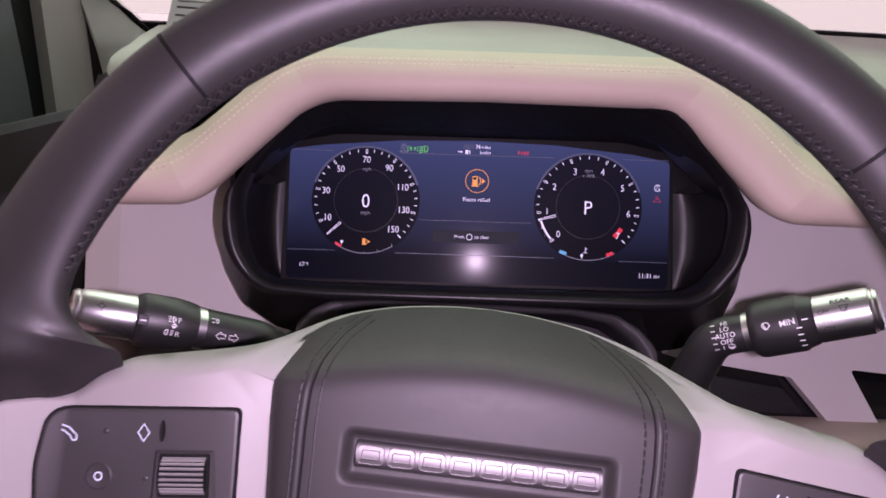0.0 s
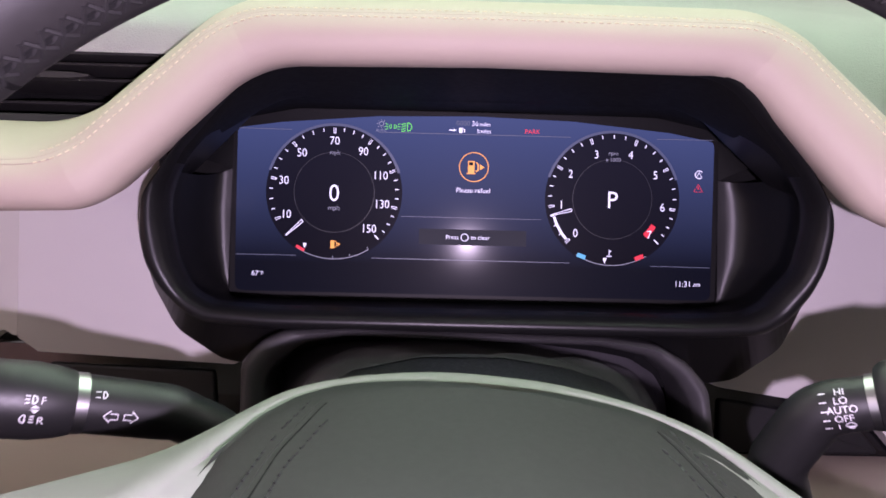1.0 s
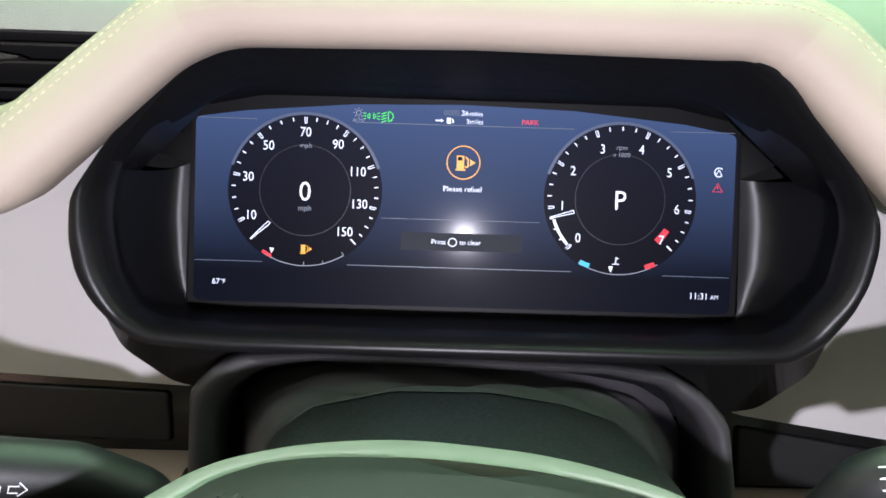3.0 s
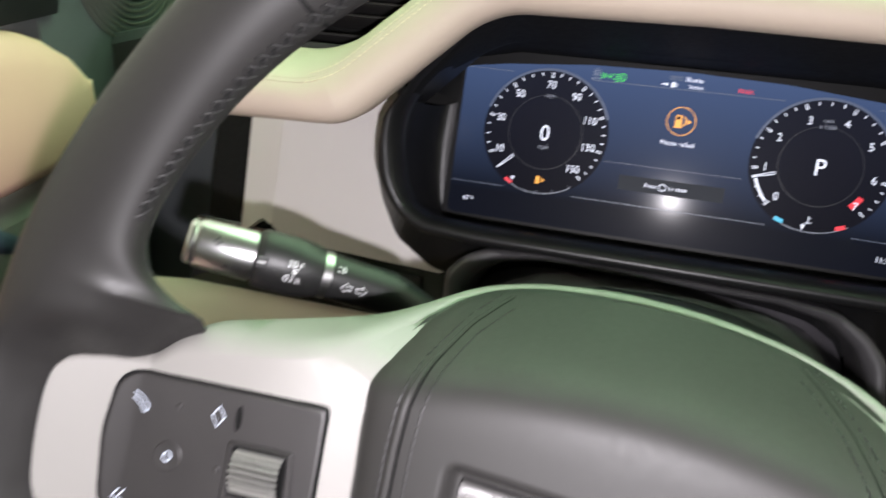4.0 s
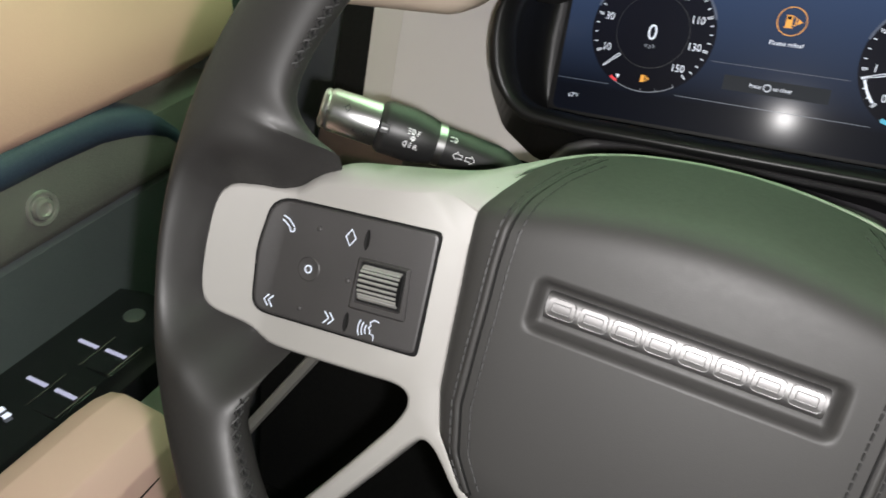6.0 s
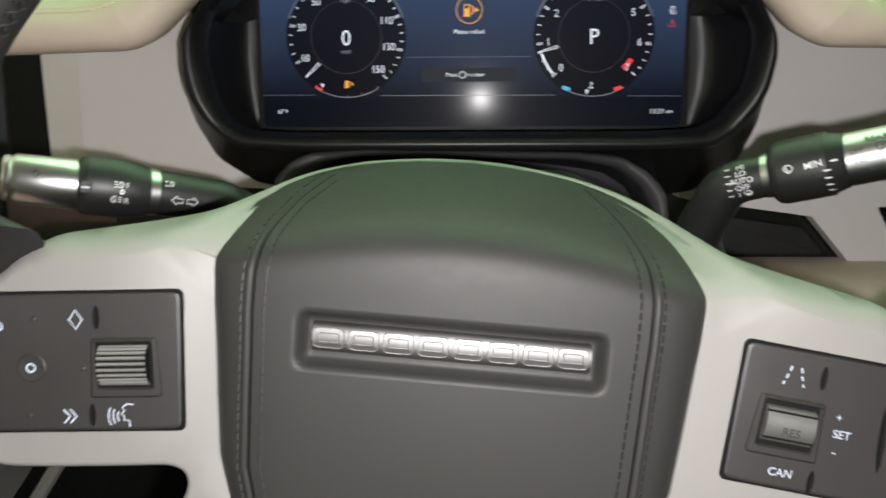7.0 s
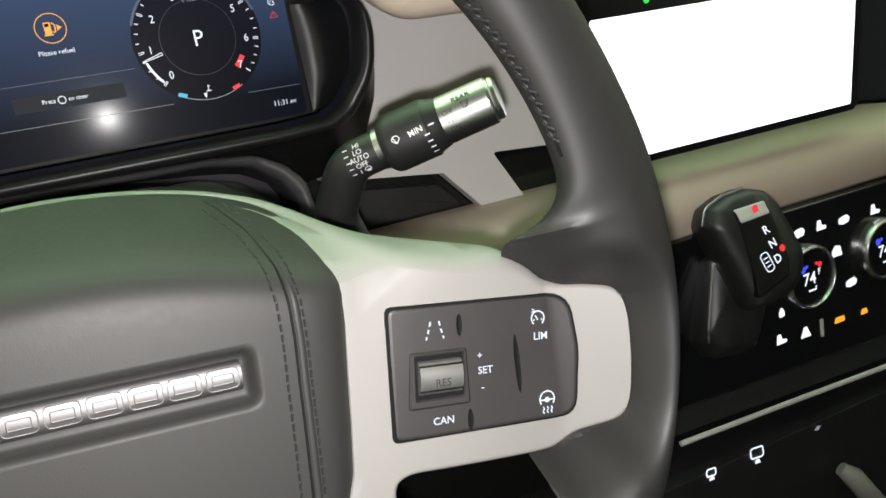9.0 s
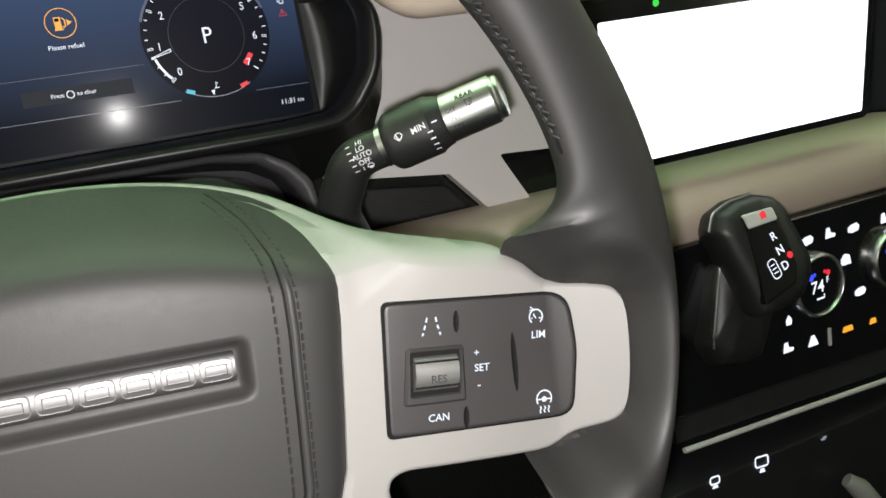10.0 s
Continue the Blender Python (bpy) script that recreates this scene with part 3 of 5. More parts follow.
def roller(parent, cx, cy, w, h, ribs, mat, tilt):
    """A ribbed thumb roller in a recessed frame."""
    place = Matrix.Translation(mm(cx, cy, 0)) @ Matrix.Rotation(radians(tilt), 4, "Z")
    outer = fillet([(-w / 2 - 3.4, -h / 2 - 4.2), (w / 2 + 3.4, -h / 2 - 4.2), (w / 2 + 2.4, h / 2 + 2.4), (-w / 2 - 2.4, h / 2 + 2.4)], 1.2, 4)
    hole = fillet([(-w / 2 - 1, -h / 2 - 1), (w / 2 + 1, -h / 2 - 1), (w / 2 + 1, h / 2 + 1), (-w / 2 - 1, h / 2 + 1)], 0.6, 4)
    bezel = part("roller_frame", loft([[(p.x, p.y, -6) for p in outer], [(p.x, p.y, -4.9) for p in outer], [(p.x, p.y, -3.9) for p in inset(outer, 0.9)], [(p.x, p.y, -3.9) for p in inset(hole, -0.5)], [(p.x, p.y, -4.6) for p in hole], [(p.x, p.y, -8) for p in hole]]), BUTTON, parent)
    bezel.matrix_local = place
    well = part("roller_well", loft([[(p.x, p.y, -5.2) for p in inset(hole, -0.4)], [(p.x, p.y, -5.0) for p in inset(hole, -0.3)]], cap0=True, cap1=True), DEEP, parent)
    well.matrix_local = place
    drum = [((h / 2 - 0.5) * math.cos(a), -5.4 + h * 0.26 * math.sin(a)) for a in [math.pi * k / 32 for k in range(33)]]
    # under many ribs the drum is black, painting the shade between them
    core = part("roller", loft([[(x, u, v) for u, v in drum] for x in (-w / 2, -w / 2 + 0.4, w / 2 - 0.4, w / 2)], cap0=True, cap1=True), mat if ribs < 5 else DEEP, parent, "ribbed metal roller", sharp=40)
    core.matrix_local = place
    for k in range(ribs):
        a = math.pi * (k + 0.5) / ribs
        c = ((h / 2 - 0.3) * math.cos(a), -5.3 + h * 0.26 * math.sin(a))
        if ribs < 5:
            line = [(-w / 2, c[0], c[1] + 0.02), (w / 2, c[0], c[1] + 0.02)]
            part("roller_groove", tube(line, 0.34, 8), DEEP, core)
        else:
            part("roller_rib", tube([(-w / 2 + 0.2, *c), (w / 2 - 0.2, *c)], 0.52, 8), mat, core)


roller(left_pad, -103.4, -6.0, 15.5, 12.4, 10, SILVER, 6)
roller(right_pad, 102.2, -6.6, 15.2, 12.4, 2, DARKCHROME, -6)

def tilted(x, y, z, deg):
    c, s = math.cos(radians(deg)), math.sin(radians(deg))
    return lambda u, v: (x + u * c - v * s, y + u * s + v * c, z)


# symbols of the left pad
icon("phone_symbol", [(fillet([(-3.0, 2.7), (-3.3, 1.0), (-1.6, 0.5), (0.8, -1.2), (1.5, -2.8), (3.1, -2.7), (2.9, -0.9), (0.2, 1.6)], 0.7, 4), True)], tilted(-145.6, 4.0, ZI + 0.4, 6), ICON_LIT, left_pad, 0.5)
icon("diamond_symbol", [([(0, 3.0), (2.0, 0), (0, -3.0), (-2.0, 0)], True)], tilted(-119.6, 6.8, ZI, 6), ICON_LIT, left_pad, 0.55)
icon("select_symbol", [(ring_pts(0, 0, 1.3, 24), True)], flat(-132.8, -9.6, ZI + 0.35), ICON_LIT, left_pad, 0.55)
icon("back_symbol", [([(0.2, 2.2), (-1.8, 0), (0.2, -2.2)], False), ([(2.2, 2.2), (0.2, 0), (2.2, -2.2)], False)], tilted(-146.0, -26.2, ZI + 0.4, 6), ICON_LIT, left_pad, 0.55)
icon("forward_symbol", [([(-0.2, 2.2), (1.8, 0), (-0.2, -2.2)], False), ([(-2.2, 2.2), (-0.2, 0), (-2.2, -2.2)], False)], tilted(-119.7, -24.0, ZI, 6), ICON_LIT, left_pad, 0.55)
icon("voice_symbol", [(arc(2.6, -0.2, 3.2, 150, 210, 8), False), (arc(2.6, -0.2, 4.6, 150, 210, 8), False), (arc(2.6, -0.2, 6.0, 152, 208, 8), False), ([(2.6, 3.8), (1.0, 2.6), (1.6, 1.6), (0.6, 0.4), (1.5, 0.0), (1.4, -1.4), (3.0, -1.6), (3.2, -3.6)], False), ([(2.6, 3.8), (4.6, 3.4)], False)], tilted(-104.4, -22.4, ZI, 6), ICON_LIT, left_pad, 0.45)
for x, y in ((-132.7, 5.8), (-148.6, -11.3), (-116.5, -8.4), (-132.6, -24.8)):
    dimple = part("touch_dot", knob([(1.15, -0.2), (0.95, 0.5), (0.4, 0.75)], 14), BUTTON, left_pad)
    dimple.location = mm(x, y, -5.5)
dish = part("select_dish", knob([(4.6, 0.05), (4.2, 0.4), (3.2, 0.3), (2.0, 0.1), (0.1, 0.05)], 32), BUTTON, left_pad)
dish.location = mm(-132.8, -9.6, -5.4)
for gap, x, y, h, tilt in ((left_pad, -113.3, 8.0, 7.0, 4), (left_pad, -113.0, -23.0, 6.8, 4), (right_pad, 111.7, 8.8, 7.0, -5), (right_pad, 111.5, -24.0, 7.0, -5), (right_pad, 131.5, -8.9, 19.5, -1)):
    groove = part("groove", loft([[(1.0 * math.cos(a) * k, h / 2 * math.sin(a) * k, z) for a in [2 * math.pi * j / 20 for j in range(20)]] for k, z in ((1.1, -0.1), (1.0, 0.25), (0.7, 0.12), (0.1, 0.05))], cap0=True, cap1=True), DEEP, gap)
    groove.matrix_local = Matrix.Translation(mm(x, y, -5.4)) @ Matrix.Rotation(radians(tilt), 4, "Z")


# symbols of the right pad
TR = -6
icon("lane_symbol", [([(-1.5, 2.8), (-1.8, 1.2)], False), ([(-2.1, 0.2), (-2.5, -1.2)], False), ([(-2.8, -2.2), (-3.1, -3.2)], False), ([(1.5, 2.8), (1.9, 1.2)], False), ([(2.1, 0.2), (2.6, -1.2)], False), ([(2.9, -2.2), (3.2, -3.2)], False)], tilted(102.8, 9.0, ZI, TR), ICON_LIT, right_pad, 0.6)
words("+", 2.6, tilted(117.7, -3.1, ZI, TR), ICON_LIT, right_pad)
words("SET", 2.5, tilted(119.1, -8.4, ZI, TR), ICON_LIT, right_pad, bold=0.03)
words("-", 3.0, tilted(117.4, -13.9, ZI, TR), ICON_LIT, right_pad)
words("CAN", 2.5, tilted(101.8, -21.9, ZI, TR), ICON_LIT, right_pad, bold=0.03)
words("LIM", 2.6, tilted(141.4, -1.1, ZI + 0.4, TR), ICON_LIT, right_pad, bold=0.03)
words("RES", 2.5, tilted(102.2, -8.2, -1.85, TR), DARKMARK, right_pad, bold=0.05)
icon("cruise_symbol", [(arc(0, 0, 2.5, -50, 230, 24), False), ([(0, -0.6), (-1.0, 1.0)], False), ([(-2.2, 3.4), (-1.0, 2.6), (-2.4, 2.2)], False), ([(-1.8, -0.6), (-1.2, -0.5)], False), ([(1.8, -0.6), (1.2, -0.5)], False)], tilted(141.2, 5.3, ZI + 0.3, TR), ICON_LIT, right_pad, 0.5)
icon("heat_symbol", [(arc(0, 1.2, 2.9, -35, 215, 24), False), ([(-2.7, 1.0), (2.7, 1.0)], False), ([(-1.6, -1.4), (-1.1, -2.2), (-1.7, -3.0), (-1.2, -3.8)], False), ([(0, -1.4), (0.5, -2.2), (-0.1, -3.0), (0.4, -3.8)], False), ([(1.6, -1.4), (2.1, -2.2), (1.5, -3.0), (2.0, -3.8)], False)], tilted(141.0, -25.1, ZI + 0.3, TR), ICON_LIT, right_pad, 0.5, fills=[ring_pts(0, 1.0, 1.0, 12)])

# back of the hub, hidden behind the cover
part("hub_shell", loft([[(x * k, y * k, z) for x, y in rim_loop] for k, z in ((0.5, -140), (0.85, -112), (0.93, -92))], cap0=True), BLACK, wheel)

# ---- stalks on the column ----


def stalk_frame(start, end):
    a, b = mm(*start), mm(*end)
    x = (b - a).normalized()
    z = Vector((0, 0, 1))
    z = (z - x * z.dot(x)).normalized()
    y = z.cross(x)
    return DG @ Matrix.Translation(a) @ Matrix((x, y, z)).transposed().to_4x4()


def wrapped(x, turn, r, spin=0.0):
    """Print wrapped round a barrel of radius r: x along it, turn in millimetres round it."""
    c, s = math.cos(radians(spin)), math.sin(radians(spin))

    def put(u, v):
        uu, vv = u * c - v * s, u * s + v * c
        a = (turn + vv) / r
        return (x + uu, r * math.sin(a), r * math.cos(a))

    return put


m = stalk_frame((-191.6, -76.0, 236.4), (-97.9, -93.5, 180.2))
left_stalk = thing("indicator_stalk", m, "black indicator stalk with chrome twist barrel on the steering column", "stalk")
part("barrel", lathe([(-3, 6.5), (-2.6, 8.6), (-1.8, 9.3), (-0.4, 9.6), (0.4, 9.2), (1.0, 9.5), (2.2, 10.3), (24.5, 10.7), (25, 9.6)]), CHROME, left_stalk, "satin chrome twist barrel")
part("pointer_block", box(25.2, 29.8, -1.4, 3.6, 5.0, 12.3, 0.8), BLACK, left_stalk)
part("body", loft([[(x, r * math.cos(a) * ky + off, r * math.sin(a)) for a in [2 * math.pi * k / 48 for k in range(48)]] for x, r, ky, off in ((24.8, 9.8, 1, 0), (25.6, 10.6, 1, 0), (26.2, 11.3, 1.03, 0), (28.5, 12.1, 1.05, 0), (42, 12.2, 1.05, 0), (49, 11.7, 1.02, 0), (53.6, 10.7, 1, 0))], cap0=True, cap1=True), STALK, left_stalk)
part("ring", lathe([(53.4, 8.4), (53.6, 10.4), (57.4, 10.3), (57.6, 8.2)]), CHROME, left_stalk, "thin chrome ring")
bend = fillet([(57.2, 0), (88, -1.5), (108, -9), (124, -28)], 20, 8, closed=False)
part("root", tube([(p.x, p.y, p.y * 0.3) for p in bend], [10.0 - 1.4 * k / len(bend) for k in range(len(bend))], 32), STALK, left_stalk)
r = 12.75
icon("fog_symbol", [(arc(-3.0, 3.2, 1.3, -90, 90, 10), False), ([(-3.0, 4.5), (-3.0, 1.9)], False), ([(-3.8, 4.2), (-5.2, 4.4)], False), ([(-3.8, 3.2), (-5.2, 3.2)], False), ([(-3.8, 2.2), (-5.2, 2.0)], False), (arc(-4.4, -3.2, 1.4, 90, 270, 10), False), ([(-4.4, -1.8), (-4.4, -4.6)], False), ([(-3.2, -2.2), (-1.8, -2.2)], False), ([(-3.2, -3.2), (-1.8, -3.2)], False), ([(-3.2, -4.2), (-1.8, -4.2)], False)], wrapped(43.5, 0.5, r), PAINTMARK, left_stalk, 0.45, fills=[[(-3.4, 0.5), (-0.6, 0.5), (-2.0, 1.6)], [(-3.4, 0.1), (-2.0, -1.2), (-0.6, 0.1)]])
words("F", 2.4, wrapped(43.6, 3.4, r), PAINTMARK, left_stalk)
words("R", 2.6, wrapped(43.6, -3.2, r), PAINTMARK, left_stalk)
arrow = [(-2.6, 0), (-0.4, 2.1), (-0.4, 1.0), (2.0, 1.0), (2.0, -1.0), (-0.4, -1.0), (-0.4, -2.1)]
icon("left_arrow_symbol", [(arrow, True)], wrapped(65.0, -1.2, 10.15), PAINTMARK, left_stalk, 0.45)
icon("right_arrow_symbol", [([(-x, y) for x, y in arrow], True)], wrapped(71.0, -1.2, 10.0), PAINTMARK, left_stalk, 0.45)
icon("lamp_symbol", [(arc(0, 0, 1.2, -90, 90, 10), False), ([(0, 1.2), (0, -1.2)], False), ([(-0.8, 1), (-2.4, 1)], False), ([(-0.8, -1), (-2.4, -1)], False)], wrapped(61.5, 6.0, 10.2), PAINTMARK, left_stalk, 0.4)
words("AUTO", 2.0, wrapped(17.0, -5.0, 10.8), DARKMARK, left_stalk)
icon("sun_symbol", [(ring_pts(0, 0, 1.1, 16), True), ([(1.6, 0), (2.2, 0)], False), ([(-1.6, 0), (-2.2, 0)], False), ([(0, 1.6), (0, 2.2)], False), ([(0, -1.6), (0, -2.2)], False)], wrapped(9.0, 4.6, 10.6), DARKMARK, left_stalk, 0.4)
icon("pointer_mark", [([(-1.5, 0), (1.5, 0)], False)], flat(27.4, 1.2, 12.5), PAINTMARK, left_stalk, 0.8)

m = stalk_frame((83.9, -89.8, 188.5), (178.5, -61.7, 249.3))
right_stalk = thing("wiper_stalk", m, "black wiper stalk with chrome twist barrel on the steering column", "stalk")
L = 107.5
bend = fillet([(L - 57.9, 0), (L - 75, 0), (L - 96.2, -22), (L - 99.4, -60)], 24, 8, closed=False)
part("root", tube([(p.x, p.y, p.y * 0.3) for p in bend], [9.2 + 2.0 * k / len(bend) for k in range(len(bend))], 32), STALK, right_stalk)
part("ring", lathe([(L - 59, 8.4), (L - 58.8, 9.6), (L - 56.1, 9.8), (L - 55.9, 8.6)]), CHROME, right_stalk, "thin chrome ring")
part("body", lathe([(L - 56.2, 9.0), (L - 55.7, 11.4), (L - 53.8, 13.0), (L - 51.3, 13.5), (L - 33.4, 13.4), (L - 32.2, 12.4), (L - 27.7, 11.2), (L - 26.9, 10.4)]), STALK, right_stalk)
part("barrel", lathe([(L - 26.9, 10.0), (L - 26.6, 10.9), (L - 4.1, 10.6), (L - 3.4, 9.7), (L - 2.8, 9.4), (L - 2.1, 9.7), (L - 0.8, 9.2), (L - 0.2, 8.4), (L, 6.5)]), CHROME, right_stalk, "satin chrome twist barrel")
r = 13.6
words("MIN", 2.7, wrapped(L - 37.9, 3.2, r, 4), PAINTMARK, right_stalk, bold=0.03)
for k in range(5):
    icon("scale_mark", [([(-1.2 - 0.2 * (k == 0), 0), (1.2, 0)], False)], wrapped(L - 33.4 + (3 if k == 0 else 0), 3.2 - 3.2 * k, r + (0 if k else -1.2)), PAINTMARK, right_stalk, 0.6)
icon("wiper_symbol", [([(-1.8, 0.4), (-1.2, 1.6), (0, 2.0), (1.2, 1.6), (1.8, 0.4), (0.6, -1.0), (-0.6, -1.0)], True), ([(0, -1.6), (-1.0, 1.4)], False)], wrapped(L - 47.3, 3.0, r), PAINTMARK, right_stalk, 0.45)
words("1", 2.4, wrapped(L - 68.9, -4.8, 9.75), PAINTMARK, right_stalk)
for k, body in enumerate(("OFF", "AUTO", "LO", "HI")):
    words(body, 2.4, wrapped(L - 66.8, -1.6 + 3.1 * k, 9.75), PAINTMARK, right_stalk, bold=0.02)
for k in range(5):
    icon("scale_mark", [([(-1.1, 0), (1.1, 0)], False)], wrapped(L - 72.2, -4.8 + 3.1 * k, 9.85), PAINTMARK, right_stalk, 0.5)
icon("wiper_symbol", [([(-1.6, 0.4), (-1.0, 1.4), (0, 1.7), (1.0, 1.4), (1.6, 0.4), (0.5, -0.9), (-0.5, -0.9)], True)], wrapped(L - 65.2, -4.8, 9.75), PAINTMARK, right_stalk, 0.4, fills=[[(-1.2, 0.3), (1.2, 0.3), (0.4, -0.7), (-0.4, -0.7)]])
words("REAR", 2.5, wrapped(L - 15.1, 9.0, 10.95), DARKMARK, right_stalk, bold=0.05)
words("OFF", 2.0, wrapped(L - 22.4, 4.6, 10.98), DARKMARK, right_stalk)
words("INT", 2.0, wrapped(L - 21.6, 0.8, 10.98), DARKMARK, right_stalk)
words("ON", 2.0, wrapped(L - 21.6, -3.2, 10.98), DARKMARK, right_stalk)
icon("wiper_symbol", [([(-1.8, 1.4), (1.8, 1.4), (1.0, -1.2), (-1.0, -1.2)], True), ([(0, -1.8), (1.0, 0.8)], False)], wrapped(L - 13.9, 5.0, 10.98), DARKMARK, right_stalk, 0.4)

# ---- instrument cluster ----
cluster = thing("instrument_cluster", DG, "black instrument cluster with lit digital dials under the dash hood", "instrument panel")


def ring3(points, radius, depth, n=200):
    """A closed outline resampled to n points from its top middle, with `depth` as its third number (a function of x, y or a number)."""
    pts = fillet(points, radius, 8)
    pts = pts + [pts[0]]
    cum = [0.0]
    for a, b in zip(pts, pts[1:]):
        cum.append(cum[-1] + (b - a).length)
    out = []
    for k in range(n):
        d = cum[-1] * k / n
        i = max(j for j in range(len(cum) - 1) if cum[j] <= d + 1e-9)
        t = (d - cum[i]) / max(1e-9, cum[i + 1] - cum[i])
        p = pts[i].lerp(pts[i + 1], t)
        out.append((p.x, p.y, depth(p.x, p.y) if callable(depth) else depth))
    return out


def hood_depth(base):
    return lambda x, y: base + 24 * max(0.0, min(1.0, (y + 55) / 105.0))


WINDOW = [(1.5, 53), (112, 52), (150, 44), (152, -64), (-149, -64), (-147, 44), (-109, 52)]
BEZEL = [(1.5, 54), (112, 53.5, 30), (158, 44, 14), (170, 22, 20), (169, 0, 30), (163, -24, 30), (157, -42, 24), (147, -59, 14), (136, -65.5, 14), (-128, -65.5, 14), (-139, -59, 14), (-149, -42, 24), (-157, -22, 30), (-161, 0, 30), (-161, 22, 20), (-150, 44, 14), (-109, 53.5, 30)]
BOWL = [(1.5, 55), (112, 54, 30), (160, 24, 24), (176, 6, 20), (179, -13, 30), (177, -38, 20), (169, -48, 20), (161, -58.5, 12), (148, -65.5, 14), (120, -66, 20), (-112, -66, 20), (-143, -65, 14), (-156, -58, 12), (-163, -43, 24), (-167, -18, 30), (-165, 6, 20), (-151, 24, 24), (-109, 54, 30)]
LIPIN = [(1.5, 56), (112, 54, 40), (153, 12, 30), (163, -4, 20), (164, -15, 30), (161.5, -37, 20), (154, -46, 20), (147, -55, 12), (136, -60.5, 14), (110, -62, 20), (-105, -62, 20), (-135, -60.5, 14), (-147, -54.5, 12), (-154, -40, 24), (-157, -18, 30), (-156, -4, 20), (-147, 14, 30), (-110, 54, 40)]
LIPOUT = [(1.5, 62), (116, 60, 40), (161.5, 10, 30), (173.5, -8, 20), (175.5, -20, 30), (174, -36, 30), (168.5, -50, 30), (158.5, -64, 20), (145.5, -72, 20), (110, -74, 30), (-105, -73.5, 30), (-141.5, -71, 20), (-153.5, -63.5, 20), (-163.5, -52, 30), (-169, -40, 30), (-170.5, -26, 30), (-168.5, -8, 20), (-114, 60, 40)]
BACK = [(1.5, 62), (116, 60, 40), (172, 8, 30), (185, -8, 20), (189, -22, 30), (188, -40, 30), (184, -58, 30), (172, -83, 20), (146, -101, 20), (112, -106, 30), (-107, -101, 30), (-140, -95, 20), (-165, -79, 20), (-178, -56, 30), (-182.5, -42, 30), (-183, -26, 30), (-180, -8, 20), (-114, 60, 40)]


def between(f, z):
    """A ring between the lip's inner and outer outlines."""
    a, b, depth = ring3(LIPIN, 20, 0), ring3(LIPOUT, 20, 0), hood_depth(z)
    return [(p[0] + (q[0] - p[0]) * f, p[1] + (q[1] - p[1]) * f, depth(p[0], p[1])) for p, q in zip(a, b)]


def mixed(f, z):
    """A ring on the hollow between the display's surround and the outer wall."""
    return [(p[0] + (q[0] - p[0]) * f, p[1] + (q[1] - p[1]) * f, z) for p, q in zip(ring3(BEZEL, 18, 0), ring3(BOWL, 18, 0))]


glass_ring, rim_ring, wall_ring = ring3(WINDOW, 6, 0.5), ring3(BEZEL, 18, 24.4), ring3(BOWL, 18, 52)
rings = [ring3(BEZEL, 18, 23.5), ring3(BEZEL, 18, 25), mixed(0.35, 27), mixed(0.65, 30), mixed(0.86, 35), mixed(0.97, 42), ring3(BOWL, 18, 52), *[between(f, z) for f, z in ((0, 70), (0.04, 76), (0.12, 80), (0.25, 84), (0.43, 86.8), (0.62, 87.6), (0.8, 86.4), (0.93, 83.5), (1.0, 79), (1.02, 62))], ring3(BACK, 20, 44), ring3(BACK, 20, 26)]


def scoop(a, b, table):
    return [[(p[0] + (q[0] - p[0]) * f, p[1] + (q[1] - p[1]) * f, z) for p, q in zip(a, b)] for f, z in table]


# matt under the brow, satin where the bowl sweeps up from the glass to the lip
top_n = next(k for k, p in enumerate(rim_ring) if p[1] < 26)
steep = scoop(glass_ring, rim_ring, ((0, 0.5), (0.5, 4.6), (0.82, 13.6), (1.0, 24.4)))
gentle = scoop(glass_ring, wall_ring, ((0, 0.5), (0.16, 0.7), (0.30, 1.2), (0.44, 2.8), (0.58, 6.2), (0.70, 11.4), (0.80, 18.4), (0.88, 27), (0.95, 38), (1.0, 52)))
part("brow", loft([(r + r)[200 - top_n:201 + top_n] for r in steep + rings[1:10]], closed=False), BROW, cluster, "matt black brow above the display", sharp=60)
bowl = loft([r[top_n:201 - top_n] for r in gentle + rings[7:10]], closed=False)
bowl = loft(rings[9:], bm=bowl)
part("housing", bowl, SATINBLACK, cluster, "satin black cluster housing with a rounded lip", sharp=60)
part("surround", prism(fillet([(152, 53), (-149, 53), (-149, -66), (152, -66)], 4, 4)[::-1], -6, -1.2, 0.5), BEZELBLACK, cluster)
SCREEN = fillet([(148, 38, 4), (120, 43, 30), (60, 48.5, 60), (0, 50, 60), (-60, 48.5, 60), (-118, 43.5, 30), (-145, 39.5, 4), (-145, -60, 5), (148, -60, 5)], 10, 6)
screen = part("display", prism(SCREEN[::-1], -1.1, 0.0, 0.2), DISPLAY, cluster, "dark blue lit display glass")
ZD = 0.25


